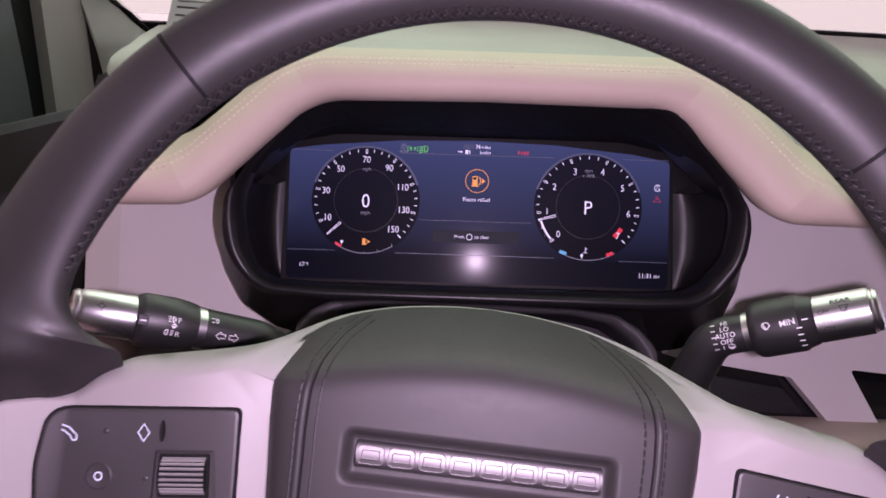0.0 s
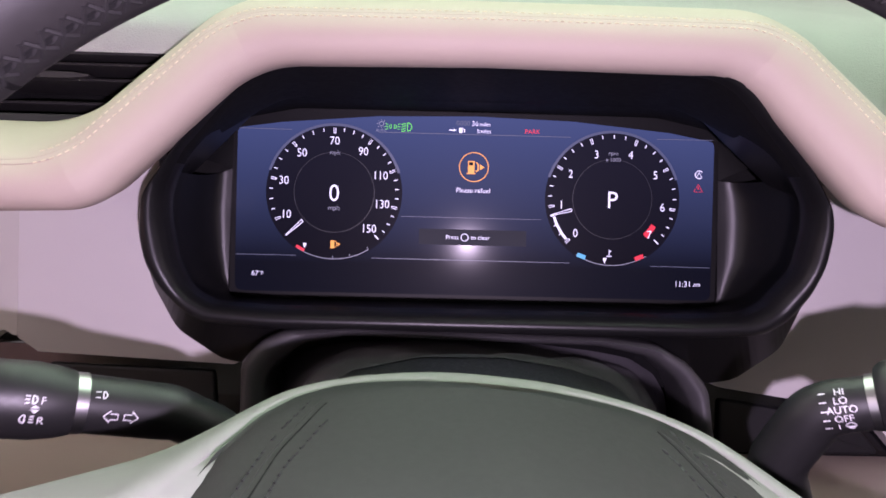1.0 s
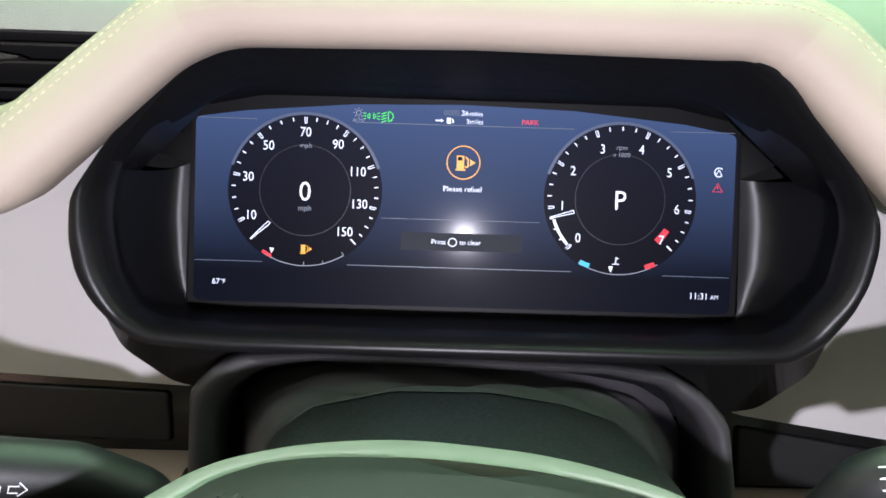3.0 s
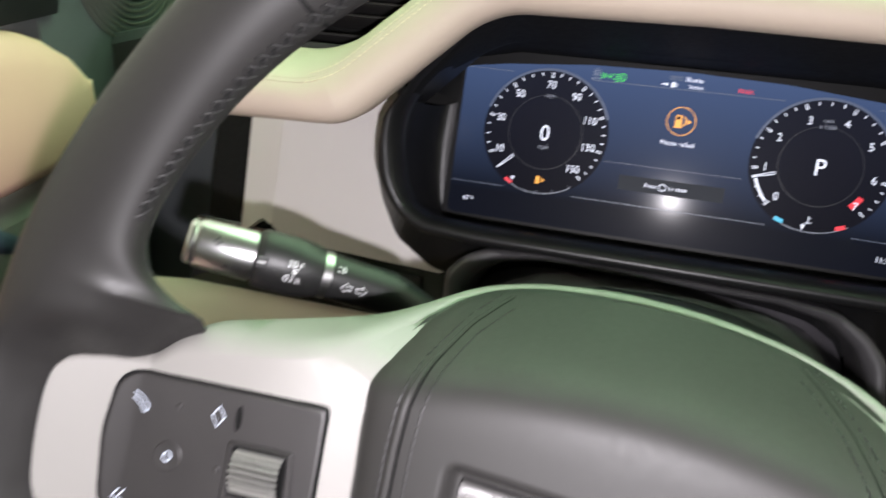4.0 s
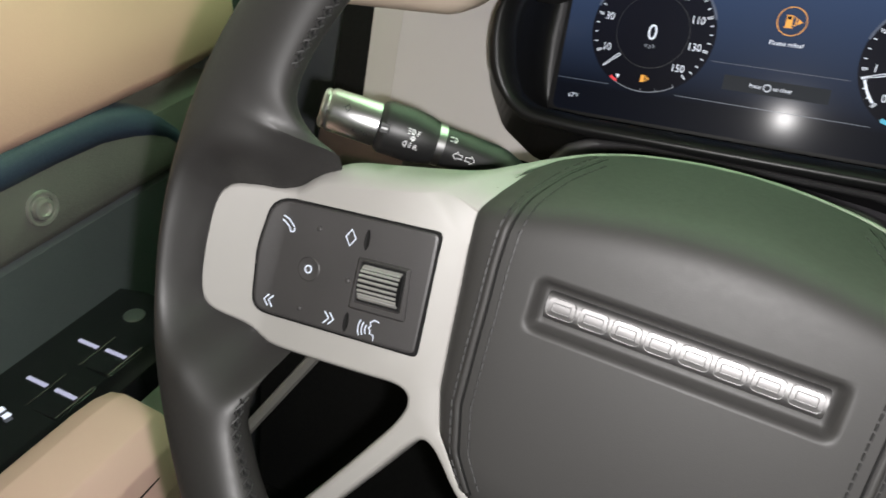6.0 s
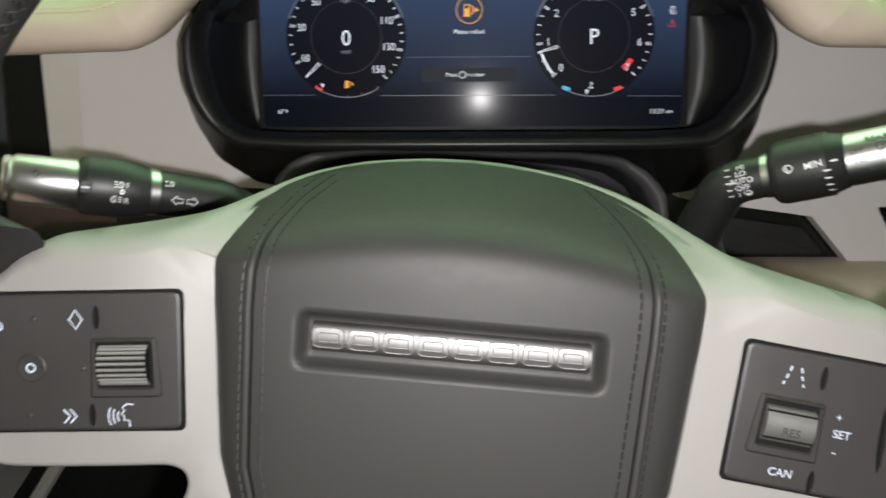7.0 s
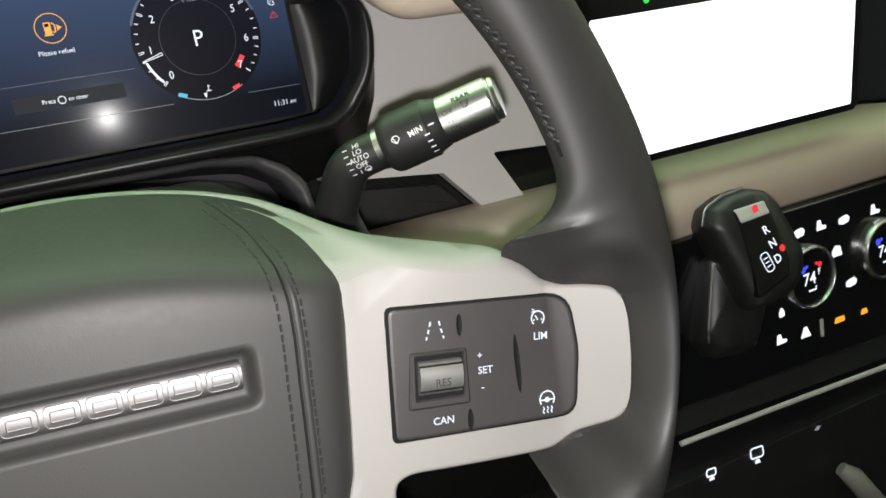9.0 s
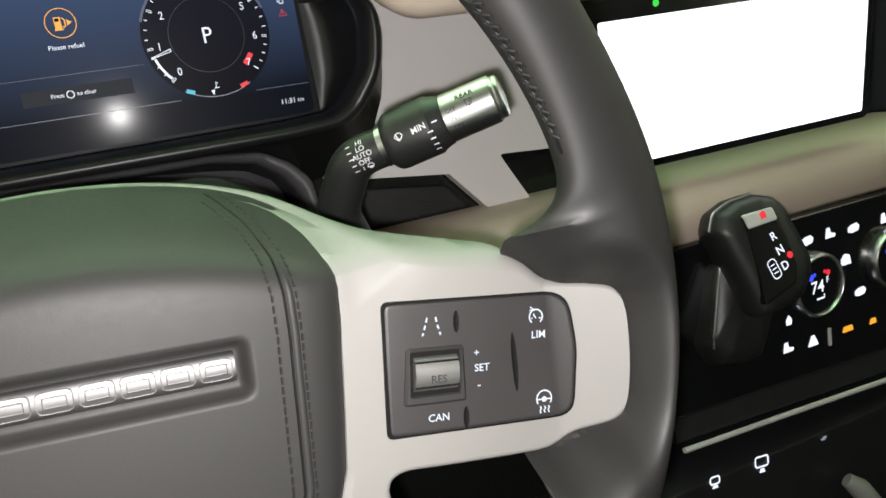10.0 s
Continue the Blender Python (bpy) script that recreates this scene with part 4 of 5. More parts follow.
def dial(cx, cy, numbers, minor, big, unit, needle_deg):
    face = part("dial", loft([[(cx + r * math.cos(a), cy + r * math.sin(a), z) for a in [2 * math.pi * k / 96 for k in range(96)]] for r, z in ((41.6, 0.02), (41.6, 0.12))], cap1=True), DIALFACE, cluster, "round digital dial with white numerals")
    bm = bmesh.new()
    stroke(bm, arc(cx, cy, 41.4, 18, 162, 60), 1.6, flat(0, 0, ZD + 0.05))
    part("dial_rim", bm, RING_LIT, face)
    bm = bmesh.new()
    stroke(bm, ring_pts(cx, cy, 24.5, 72), 0.35, flat(0, 0, ZD + 0.05), True)
    part("inner_ring", bm, FAINT_LIT, face)
    tick_angles = []
    for value, x, y in numbers:
        words(value, 5.0, flat(cx + x, cy + y, ZD + 0.1), WHITE_LIT, face, squeeze=0.88)
        a = math.degrees(math.atan2(y, x))
        while tick_angles and a > tick_angles[-1]:
            a -= 360
        tick_angles.append(a)
    bm = bmesh.new()
    for a, b in zip(tick_angles, tick_angles[1:]):
        for k in range(minor):
            ang = radians(a + (b - a) * k / minor)
            r0 = 37.4 if k else 36.2
            if k == 0:
                for side in (-0.014, 0.014):
                    stroke(bm, [(cx + r0 * math.cos(ang + side), cy + r0 * math.sin(ang + side)), (cx + 39.6 * math.cos(ang + side), cy + 39.6 * math.sin(ang + side))], 0.45, flat(0, 0, ZD + 0.1))
                stroke(bm, [(cx + r0 * math.cos(ang - 0.014), cy + r0 * math.sin(ang - 0.014)), (cx + r0 * math.cos(ang + 0.014), cy + r0 * math.sin(ang + 0.014))], 0.45, flat(0, 0, ZD + 0.1))
            else:
                stroke(bm, [(cx + r0 * math.cos(ang), cy + r0 * math.sin(ang)), (cx + 39.6 * math.cos(ang), cy + 39.6 * math.sin(ang))], 0.6, flat(0, 0, ZD + 0.1))
    ang = radians(tick_angles[-1])
    stroke(bm, [(cx + 36 * math.cos(ang), cy + 36 * math.sin(ang)), (cx + 39.6 * math.cos(ang), cy + 39.6 * math.sin(ang))], 0.8, flat(0, 0, ZD + 0.1))
    part("tick_scale", bm, WHITE_LIT, face)
    words(big, 10.4, flat(cx, cy - 1.0, ZD + 0.1), WHITE_LIT, face, squeeze=0.92)
    for body, y, size in unit:
        words(body, size, flat(cx, cy + y, ZD + 0.1), GREY_LIT, face)
    a = radians(needle_deg)
    d, n = Vector((math.cos(a), math.sin(a))), Vector((-math.sin(a), math.cos(a)))
    c = Vector((cx, cy))
    icon("needle", [([tuple(c + d * 26 + n * 0.8), tuple(c + d * 39.5 + n * 0.25)], False), ([tuple(c + d * 26 - n * 0.8), tuple(c + d * 39.5 - n * 0.25)], False), ([tuple(c + d * 26 + n * 0.8), tuple(c + d * 26 - n * 0.8)], False)], flat(0, 0, ZD + 0.15), WHITE_LIT, face, 0.5)
    return face


mph = dial(-85.5, 1.3, [("10", -29.0, -14.2), ("30", -30.8, 6.5), ("50", -20.1, 23.5), ("70", -0.3, 31.3), ("90", 17.3, 25.2), ("110", 28.0, 10.7), ("130", 29.3, -6.8), ("150", 21.6, -22.0)], 4, "0", (("mph", 24.2, 2.6), ("mph", -9.6, 2.9)), 223)
rpm = dial(85.5, 1.3, [("0", -22.3, -21.6), ("1", -31.4, -4.3), ("2", -26.1, 14.8), ("3", -10.4, 27.0), ("4", 10.8, 27.2), ("5", 26.4, 15.2), ("6", 31.2, -4.6), ("7", 23.4, -21.6)], 4, "P", (("rpm", 28.2, 2.6), ("x 1000", 24.2, 2.4)), 196)
bm = bmesh.new()
stroke(bm, arc(85.5, 1.3, 37.6, 198, 222, 14), 1.6, flat(0, 0, ZD + 0.12))
part("rev_band", bm, WHITE_LIT, rpm)
icon("red_zone", [(arc(85.5, 1.3, 30.4, -31, -47, 8), False)], flat(0, 0, ZD + 0.05), RED_LIT, rpm, 3.4)
bm = bmesh.new()
stroke(bm, arc(-85.5, 1.3, 40.8, 238, 302, 30), 0.5, flat(0, 0, ZD + 0.1))
for a in (270, 285, 302):
    stroke(bm, [(-85.5 + 38.8 * math.cos(radians(a)), 1.3 + 38.8 * math.sin(radians(a))), (-85.5 + 40.8 * math.cos(radians(a)), 1.3 + 40.8 * math.sin(radians(a)))], 0.4, flat(0, 0, ZD + 0.1))
part("fuel_scale", bm, GREY_LIT, mph)
icon("fuel_reserve", [(arc(-85.5, 1.3, 40.0, 236, 244, 6), False)], flat(0, 0, ZD + 0.14), RED_LIT, mph, 1.8)
icon("fuel_pointer", [], flat(-102.6, -31.6, ZD + 0.16), WHITE_LIT, mph, 0.5, fills=[[(-1.4, 1.6), (1.2, 1.2), (-0.4, -1.6)]])
bm = bmesh.new()
stroke(bm, arc(85.5, 1.3, 40.8, 238, 302, 30), 0.5, flat(0, 0, ZD + 0.1))
part("heat_scale", bm, GREY_LIT, rpm)
icon("cold_mark", [([(-2.6, 0.9), (2.6, -1.0)], False)], flat(67.2, -34.1, ZD + 0.14), CYAN_LIT, rpm, 2.6)
icon("hot_mark", [([(-2.6, -1.0), (2.6, 0.9)], False)], flat(103.0, -34.2, ZD + 0.14), RED_LIT, rpm, 2.6)
icon("heat_pointer", [([(2.6, 6.6), (2.6, 2.8)], False), ([(0.8, 2.6), (4.4, 2.6)], False), ([(2.6, 5.6), (4.0, 5.6)], False)], flat(81.8, -36.4, ZD + 0.16), WHITE_LIT, rpm, 0.5, fills=[[(-1.4, 1.4), (1.2, 1.4), (-0.1, -2.2)]])


def pump(cx, cy, k, mat, name="pump_symbol"):
    p = lambda pts: [(x * k, y * k) for x, y in pts]
    icon(name, [(p([(2.2, 2.8), (3.4, 1.6), (3.4, -2.0), (2.6, -2.4), (2.0, -1.8)]), False), (p([(-2.8, -3.6), (2.0, -3.6)]), False)], flat(cx, cy, ZD), mat, screen, 0.7 * k, fills=[p([(-2.2, 3.4), (1.4, 3.4), (1.4, -3.2), (-2.2, -3.2)]), p([(4.4, 1.7), (7.0, 0), (4.4, -1.7)])])


pump(-85.6, -30.4, 0.66, ORANGE_LIT)
pump(-1.5, 18.9, 1.1, ORANGE_LIT)
icon("warning_ring", [(ring_pts(-0.3, 18.9, 8.9, 48), True)], flat(0, 0, ZD), ORANGE_LIT, screen, 0.5)
icon("pump_window", [], flat(-1.9, 20.7, ZD + 0.05), DIALFACE, screen, 0.5, fills=[[(-1.5, 1.2), (1.0, 1.2), (1.0, -0.8), (-1.5, -0.8)]])
words("Please refuel", 2.9, flat(-0.4, 4.4, ZD), WHITE_LIT, screen)
icon("message_panel", [], flat(0, 0, ZD - 0.1), PANEL_LIT, screen, fills=[[(-33, -29.2), (33, -29.2), (33, -19.6), (-33, -19.6)]])
words("Press", 2.6, flat(-8.6, -24.5, ZD), WHITE_LIT, screen, align="RIGHT")
icon("press_ring", [(ring_pts(-5.0, -24.5, 2.2, 28), True)], flat(0, 0, ZD), WHITE_LIT, screen, 0.5)
words("to clear", 2.6, flat(-1.2, -24.5, ZD), WHITE_LIT, screen, align="LEFT")
for p, q in (((-144, 39.2), (-112, 39.0)), ((-59, 38.8), (59, 38.8)), ((112, 39.0), (147, 39.2)), ((-144.5, -37.8), (-108, -37.8)), ((-62, -38.4), (60, -38.6)), ((110, -39.4), (147, -39.6))):
    icon("status_line", [([p, q], False)], flat(0, 0, ZD), LINE_LIT, screen, 0.4)
icon("panel_line", [([(-44, -12.4), (42, -12.4)], False)], flat(0, 0, ZD), LINE_LIT, screen, 0.25)
words("36", 3.0, flat(2.0, 45.4, ZD), WHITE_LIT, screen, align="RIGHT")
words("0000", 3.0, flat(-3.2, 45.4, ZD), LINE_LIT, screen, align="RIGHT")
words("miles", 2.4, flat(2.4, 45.2, ZD), WHITE_LIT, screen, align="LEFT")
words("3miles", 2.5, flat(9.8, 40.9, ZD), WHITE_LIT, screen, align="RIGHT")
icon("range_symbol", [([(-6, 0), (-3, 0)], False), ([(2.6, 1.0), (3.4, 0.4), (3.4, -1.2)], False)], flat(-10.0, 41.2, ZD), WHITE_LIT, screen, 0.7, fills=[[(-3.2, 1.0), (-1.6, 0), (-3.2, -1.0)], [(0, 1.6), (2.2, 1.6), (2.2, -1.6), (0, -1.6)]])
words("PARK", 2.7, flat(35.2, 41.4, ZD), RED_LIT, screen)
icon("sidelight_symbol", [(arc(-1.0, 0, 1.2, 90, 270, 10), False), (arc(1.0, 0, 1.2, -90, 90, 10), False), ([(-1.0, 1.2), (-1.0, -1.2)], False), ([(1.0, 1.2), (1.0, -1.2)], False), ([(-3.0, 1.2), (-4.4, 1.8)], False), ([(-3.0, 0), (-4.6, 0)], False), ([(-3.0, -1.2), (-4.4, -1.8)], False), ([(3.0, 1.2), (4.4, 1.8)], False), ([(3.0, 0), (4.6, 0)], False), ([(3.0, -1.2), (4.4, -1.8)], False)], flat(-50.6, 42.4, ZD), GREEN_LIT, screen, 0.45)
icon("lowbeam_symbol", [(arc(0.4, 0, 2.6, -90, 90, 14), False), ([(0.4, 2.6), (0.4, -2.6)], False)] + [([(-0.6, 2.2 - k * 1.45), (-3.4, 1.2 - k * 1.45)], False) for k in range(4)], flat(-42.0, 42.4, ZD), GREEN_LIT, screen, 0.55)
icon("lamp_symbol", [(ring_pts(0, 1.4, 1.3, 18), True)] + [([(2.0 * math.cos(a), 1.4 + 2.0 * math.sin(a)), (2.8 * math.cos(a), 1.4 + 2.8 * math.sin(a))], False) for a in [math.pi * k / 4 for k in range(8)]], flat(-57.6, 42.6, ZD), GREY_LIT, screen, 0.4)
words("AUTO", 1.6, flat(-57.6, 39.9, ZD), GREY_LIT, screen)
words("67", 3.0, flat(-130.6, -49.4, ZD), WHITE_LIT, screen, align="RIGHT")
words("°F", 2.2, flat(-130.2, -49.2, ZD), WHITE_LIT, screen, align="LEFT")
words("11:31", 3.4, flat(136.0, -50.2, ZD), WHITE_LIT, screen, align="RIGHT")
words("AM", 2.2, flat(137.0, -50.6, ZD), WHITE_LIT, screen, align="LEFT")
icon("stop_symbol", [(arc(0, 0, 2.4, 40, 320, 20), False), ([(-1.4, -1.2), (0, 1.5), (1.4, -1.2)], False)], flat(139.0, 17.8, ZD), WHITE_LIT, screen, 0.5)
icon("warning_symbol", [([(-2.7, -2.2), (2.7, -2.2), (0, 2.4)], True), ([(0, 1.0), (0, -0.8)], False)], flat(138.6, 9.4, ZD), RED_LIT, screen, 0.5)

# ---- steering column ----
column = thing("steering_column_shroud", DG, "black moulded steering column shroud behind the wheel", "column cover")
ARCH_OUT = [(-121, -190), (-121, -128), (-121, -90), (-111, -79.5), (-99, -74), (-67, -71.8), (63, -74), (91, -77), (107, -86), (118, -98), (122, -128), (122, -190)]
ARCH_IN = [(-110, -190), (-110, -128), (-108.5, -98), (-101, -88.5), (-89, -80.5), (-66, -76.5), (62, -79), (88, -84), (102, -95), (110, -108), (112, -128), (112, -190)]
COVER = [(-86, -190), (-84, -120), (-76, -98), (-62, -88), (-30, -81), (8, -80.5), (38, -84.5), (60, -91), (72, -102), (80, -122), (82, -190)]


def run(points, n=90):
    """An open outline resampled evenly."""
    pts = fillet([(x, y) for x, y in points], 10, 6, closed=False)
    cum = np.concatenate([[0.0], np.cumsum([(b - a).length for a, b in zip(pts, pts[1:])])])
    at = np.linspace(0, cum[-1], n)
    return list(zip(np.interp(at, cum, [p.x for p in pts]).tolist(), np.interp(at, cum, [p.y for p in pts]).tolist()))


def blend(a, b, f, z, d=0.0):
    return [(p[0] + (q[0] - p[0]) * f, p[1] + (q[1] - p[1]) * f + d, z) for p, q in zip(a, b)]


out_line, in_line, cover_line = run(ARCH_OUT), run(ARCH_IN), run(COVER)
part("collar", loft([blend(out_line, in_line, f, z) for f, z in ((-0.15, 10), (0, 60), (0.02, 80), (0.12, 84), (0.35, 85.5), (0.65, 84.5), (0.9, 81.5), (1.0, 77), (1.02, 60), (1.1, 40))], closed=False), COLLAR, column, "satin black arched collar", sharp=60)
rows = []
for k in range(22):
    f = k / 21
    row = blend(in_line, cover_line, 0.12 + 0.9 * f, 48 + 66 * f, 0)
    rows.append([(x, y - 5.0 * math.sin(math.pi * f) + 3.2 * math.sin(9.5 * f + 0.045 * x) * math.sin(math.pi * f) + 1.3 * math.sin(23 * f - 0.08 * x) * math.sin(math.pi * f), z) for x, y, z in row])
part("gaiter", grid_sheet(rows), RUBBER, column, "soft black wrinkled gaiter", sharp=80)
part("upper_cover", loft([blend(cover_line, cover_line, 0, z, d) for z, d in ((108, -4), (112, -1), (118, 0), (160, -1), (200, -4), (228, -9))], closed=False), BLACK, column, sharp=60)

# ---- dashboard ----
dash = thing("dashboard", DG, "beige leather-wrapped dashboard with warm grey panels and cream stitching", "dashboard", kind="structure")

EDGE = [(-262, -20, 0, 134), (-176, -17, 34, 131), (-109, 54, 46, 112), (0, 56.2, 0, 110), (119, 54.5, 36, 112), (176, -17.5, 34, 131), (330, -20, 0, 134)]
OUTER = [(-262, 31, 0), (-206, 31, 70), (-135, 106.5, 60), (0, 107.5, 0), (162, 106.5, 60), (225, 31, 70), (330, 31, 0)]


def finer(pts, n=6):
    return [a + (b - a) * (k / n) for a, b in zip(pts, pts[1:]) for k in range(n)] + [pts[-1]]


edge_line = finer(fillet([(x, y, r) for x, y, r, _ in EDGE], 30, 10, closed=False))
outer_line = finer(fillet(OUTER, 30, 10, closed=False))


def edge_depth(x):
    return poly_at([(e[0], e[3]) for e in EDGE], x)


# offsets outwards from the lower edge and towards the driver
HOOD = [(4, -26), (0.5, -10), (0, -2), (1.5, 3), (5, 7), (11, 9.0), (18, 6.5), (24, 1), (29, -7.5), (34, -18.5), (38.5, -30), (43, -42), (46.5, -52), (49, -60), (51, -67), (51.5, -71), (47, -75), (30, -78)]


def hood_line(k0, k1, lift=0.0):
    """A line along the hood at the profile offset (k0 outwards, k1 towards the driver)."""
    out = []
    for p, q in zip(edge_line, outer_line):
        w = p + (q - p) * (k0 / 51.5)
        up = (q - p).normalized() * lift
        out.append((w.x + up.x, w.y + up.y, edge_depth(p.x) + k1 + lift))
    return out


part("hood", grid_sheet([hood_line(*h) for h in HOOD]), BEIGE, dash, "beige stitched leather hood over the instruments", sharp=80)
for k0, k1 in ((20.4, 4.4), (25.4, -1.4)):
    bm = bmesh.new()
    line = [Vector(p) for p in hood_line(k0, k1, 0.1) if -200 < p[0] < 206]
    cum = np.concatenate([[0.0], np.cumsum([(b - a).length for a, b in zip(line, line[1:])])])
    for at in np.arange(2.0, cum[-1] - 2.0, 3.6):
        q = [tuple(float(np.interp(at + d, cum, [p[c] for p in line])) for c in range(3)) for d in (-1.0, 0.0, 1.0)]
        tube(q, 0.38, 5, bm=bm)
    part("hood_stitching", bm, PALE_THREAD, dash, kind="stuff")
part("hood_seam", tube(hood_line(22.9, 1.9, -0.1), 0.45, 5), BEIGE, dash)

crease = [p for p in hood_line(20.4, 4.4, 0.05) if p[0] < -190]
part("hood_crease", tube(crease, 0.35, 5), BEIGE, dash)

# dash top behind the hood, rising gently to the windscreen
top = thing("dash_top", Matrix.Translation((0, 0, 0)), "pale grey grained upper dash pad below the windscreen", "dashboard", kind="structure")
rows = []
for k, (y, z) in enumerate(((-8, 806), (-4, 818), (6, 824), (24, 827), (60, 828), (100, 829), (250, 832), (430, 834), (450, 828))):
    row = []
    for i in range(86):
        # the driver's end is cut away slantwise above the vent
        x_end = poly_at([(-30, -258), (24, -268), (70, -284), (250, -344), (430, -385)], y)
        x = -120 + (x_end + 120) * (26 - i) / 26 if i < 26 else -120 + (i - 26) * 20
        side = max(0.0, min(1.0, (x - 120) / 50))
        front = max(0.0, min(1.0, (-x - 110) / 40)) * (20, 20, 18, 12, 0, 0, 0, 0, 0)[k]
        low = (1.0, 0.7, 0.35, 0.08, 0, 0, 0, 0, 0)[k] * side
        row.append((x, y - front - 44 * low - (0.00012 * x * x if y > 300 else 0), z - 56 * low - (0.00002 if x > 0 else 0.00012 * min(1, max(0, (y - 30) / 150))) * x * x))
    rows.append(row)
part("upper_pad", grid_sheet(rows), UPPER, top, sharp=60)
part("end_panel", loft([[(-490, y, z - d), (-200, y, z), (-200, y + 12, z), (-490, y + 12, z - d)] for y, z, d in ((70, 20, 0), (70, 700, 0), (72, 800, 76), (78, 806, 74))], cap0=True, cap1=True), DOORGREY, top, "dark grey end of the dash beside the door")
part("windscreen_seal", tube([(x, 452 - 0.00012 * x * x, 832 - 0.00002 * x * x) for x in range(-300, 1061, 40)], 7, 8), DEEP, top)

# side trim panels round the cluster
TRIM_L = [(-262, 25), (-183, 25), (-183, -38), (-164, -74), (-134, -99.5), (-138, -101), (-250, -96), (-262, -88)]
TRIM_L2 = [(-292, 25), (-262.1, 25), (-262.1, -88), (-272, -84), (-290, -98)]
TRIM_R = [(188, 25), (360, 25), (360, -121), (275, -114), (300, -159), (266, -160), (232, -121), (147, -109), (139, -107), (169, -77), (189, -40)]
part("trim_panel", plate(fillet(TRIM_L, 2, 3), 14, 26), MAUVE, dash, "warm grey trim panel beside the cluster")
bm = plate(fillet(TRIM_L2, 2, 3), 12, 26)
for v in bm.verts:
    if v.co.z > 0.02:
        v.co.z += (v.co.x + 0.2621) * 0.32
part("trim_panel", bm, MAUVE, dash, "canted end of the trim panel")
part("trim_panel", plate(fillet(TRIM_R, 2, 3), 14, 26), MAUVE, dash)
part("lower_strip", prism(fillet([(-330, -90), (-128, -94), (-128, -152), (-330, -150)], 3, 3), 2, 12, 2.0), GLOSSY, dash, "black strip below the trim")
part("strip_inlay", prism(fillet([(-250, -104), (-152, -107), (-150, -134), (-250, -132)], 3, 3), 10, 15, 1.5), BLACK, dash)
part("lower_strip", prism(fillet([(128, -100), (380, -104), (380, -172), (128, -166)], 3, 3), 0, 10, 2.0), GLOSSY, dash)
part("strip_inlay", prism(fillet([(150, -118), (232, -130), (250, -150), (150, -150)], 3, 3), 9, 14, 1.5), BLACK, dash)
part("backing", box(-330, 640, -420, 30, -60, -5), DEEP, dash)


def swept(profile, xs, bend=0.0):
    """A moulding along X; profile of (up, towards)."""
    return loft([[(x, y + bend * (x - xs[0]) / max(1, xs[-1] - xs[0]), z) for y, z in profile] for x in xs], cap0=True, cap1=True)


BEAM = [(-152, 4), (-151, 60), (-154, 92), (-160, 103), (-172, 106), (-196, 104), (-201, 96), (-203, 4)]
part("cross_beam", swept(BEAM, [128, 260, 400, 540, 700]), BEIGE, dash, "beige padded beam across the dashboard", sharp=60)
part("knee_panel", swept([(-140, 4), (-132, 62), (-135, 72), (-146, 84), (-165, 92), (-196, 94), (-204, 84), (-206, 4)], [-330, -250, -128]), BEIGE, dash, "beige lower panel", sharp=60)
part("knee_cover", swept([(-206, 4), (-206, 70), (-420, 30), (-420, 4)], [-330, -230, -128]), DEEP, dash)
part("knee_trim", tube([(-330, -358, 60), (-278, -280, 62), (-262, -256, 62)], 5.0, 8), SATIN, dash, "pale grey trim strip")
part("under_cover", swept([(-190, 4), (-190, 70), (-330, 60), (-420, 30), (-420, 4)], [-128, 0, 128]), DEEP, dash)

# air vent at the door side of the hood
vent = thing("air_vent", DG, "black slatted air vent at the end of the dash", "air vent")


def vent_end(y):
    return -274 + (y - 34) * 12 / 44


part("vent_end", loft([[(vent_end(y) + dx, y, z) for dx, z in ((-7, 4), (-7, 58), (-5, 61), (0, 61), (2, 58), (2, 4))] for y in (30, 56, 77)], cap0=True, cap1=True), BLACK, vent, "slanted end of the vent frame")
part("vent_rail", box(-278, -150, 31, 35.5, 0, 60, 1.5), BLACK, vent)
part("vent_rail", box(-266, -150, 77.6, 80, 0, 56, 1.0), BLACK, vent)
part("vent_back", box(-278, -150, 30, 80, 0, 8), DEEP, vent)
part("vent_rail", box(-276, -150, 70.6, 72.6, 12, 46, 0.6), BUTTON, vent)
for y in (43.8, 57.0, 65.6):
    slat = part("vent_slat", loft([[(x, yy, z) for yy, z in ((-0.5, -30), (-1.0, -3), (-0.8, -0.6), (0.0, 0.2), (0.8, -0.6), (1.0, -3), (0.5, -30))] for x in (vent_end(y) + 1, -151)], cap0=True, cap1=True), BUTTON, vent)
    slat.matrix_local = Matrix.Translation(mm(0, y, 46)) @ Matrix.Rotation(radians(-6), 4, "X")
for k in range(12):
    fin = part("vent_fin", loft([[(-0.6 + d, -2.6, z), (0.6 + d, -2.6, z), (2.4 + d, 2.8, z), (1.2 + d, 2.8, z)] for z, d in ((-24, 0), (0, 0))], cap0=True, cap1=True), BUTTON, vent)
    fin.location = mm(-258 + 8 * k, 75.2, 43)
tab = part("vent_tab", loft([[(x, y * k, z) for y, z in ((-2.2, 0), (-2.4, 7), (-1.6, 9), (1.6, 9), (2.4, 7), (2.2, 0))] for x, k in ((-16, 0.9), (-15, 1.0), (8, 1.0), (18, 0.3))], cap0=True, cap1=True), BUTTON, vent)
tab.location = mm(-232, 58.6, 40)

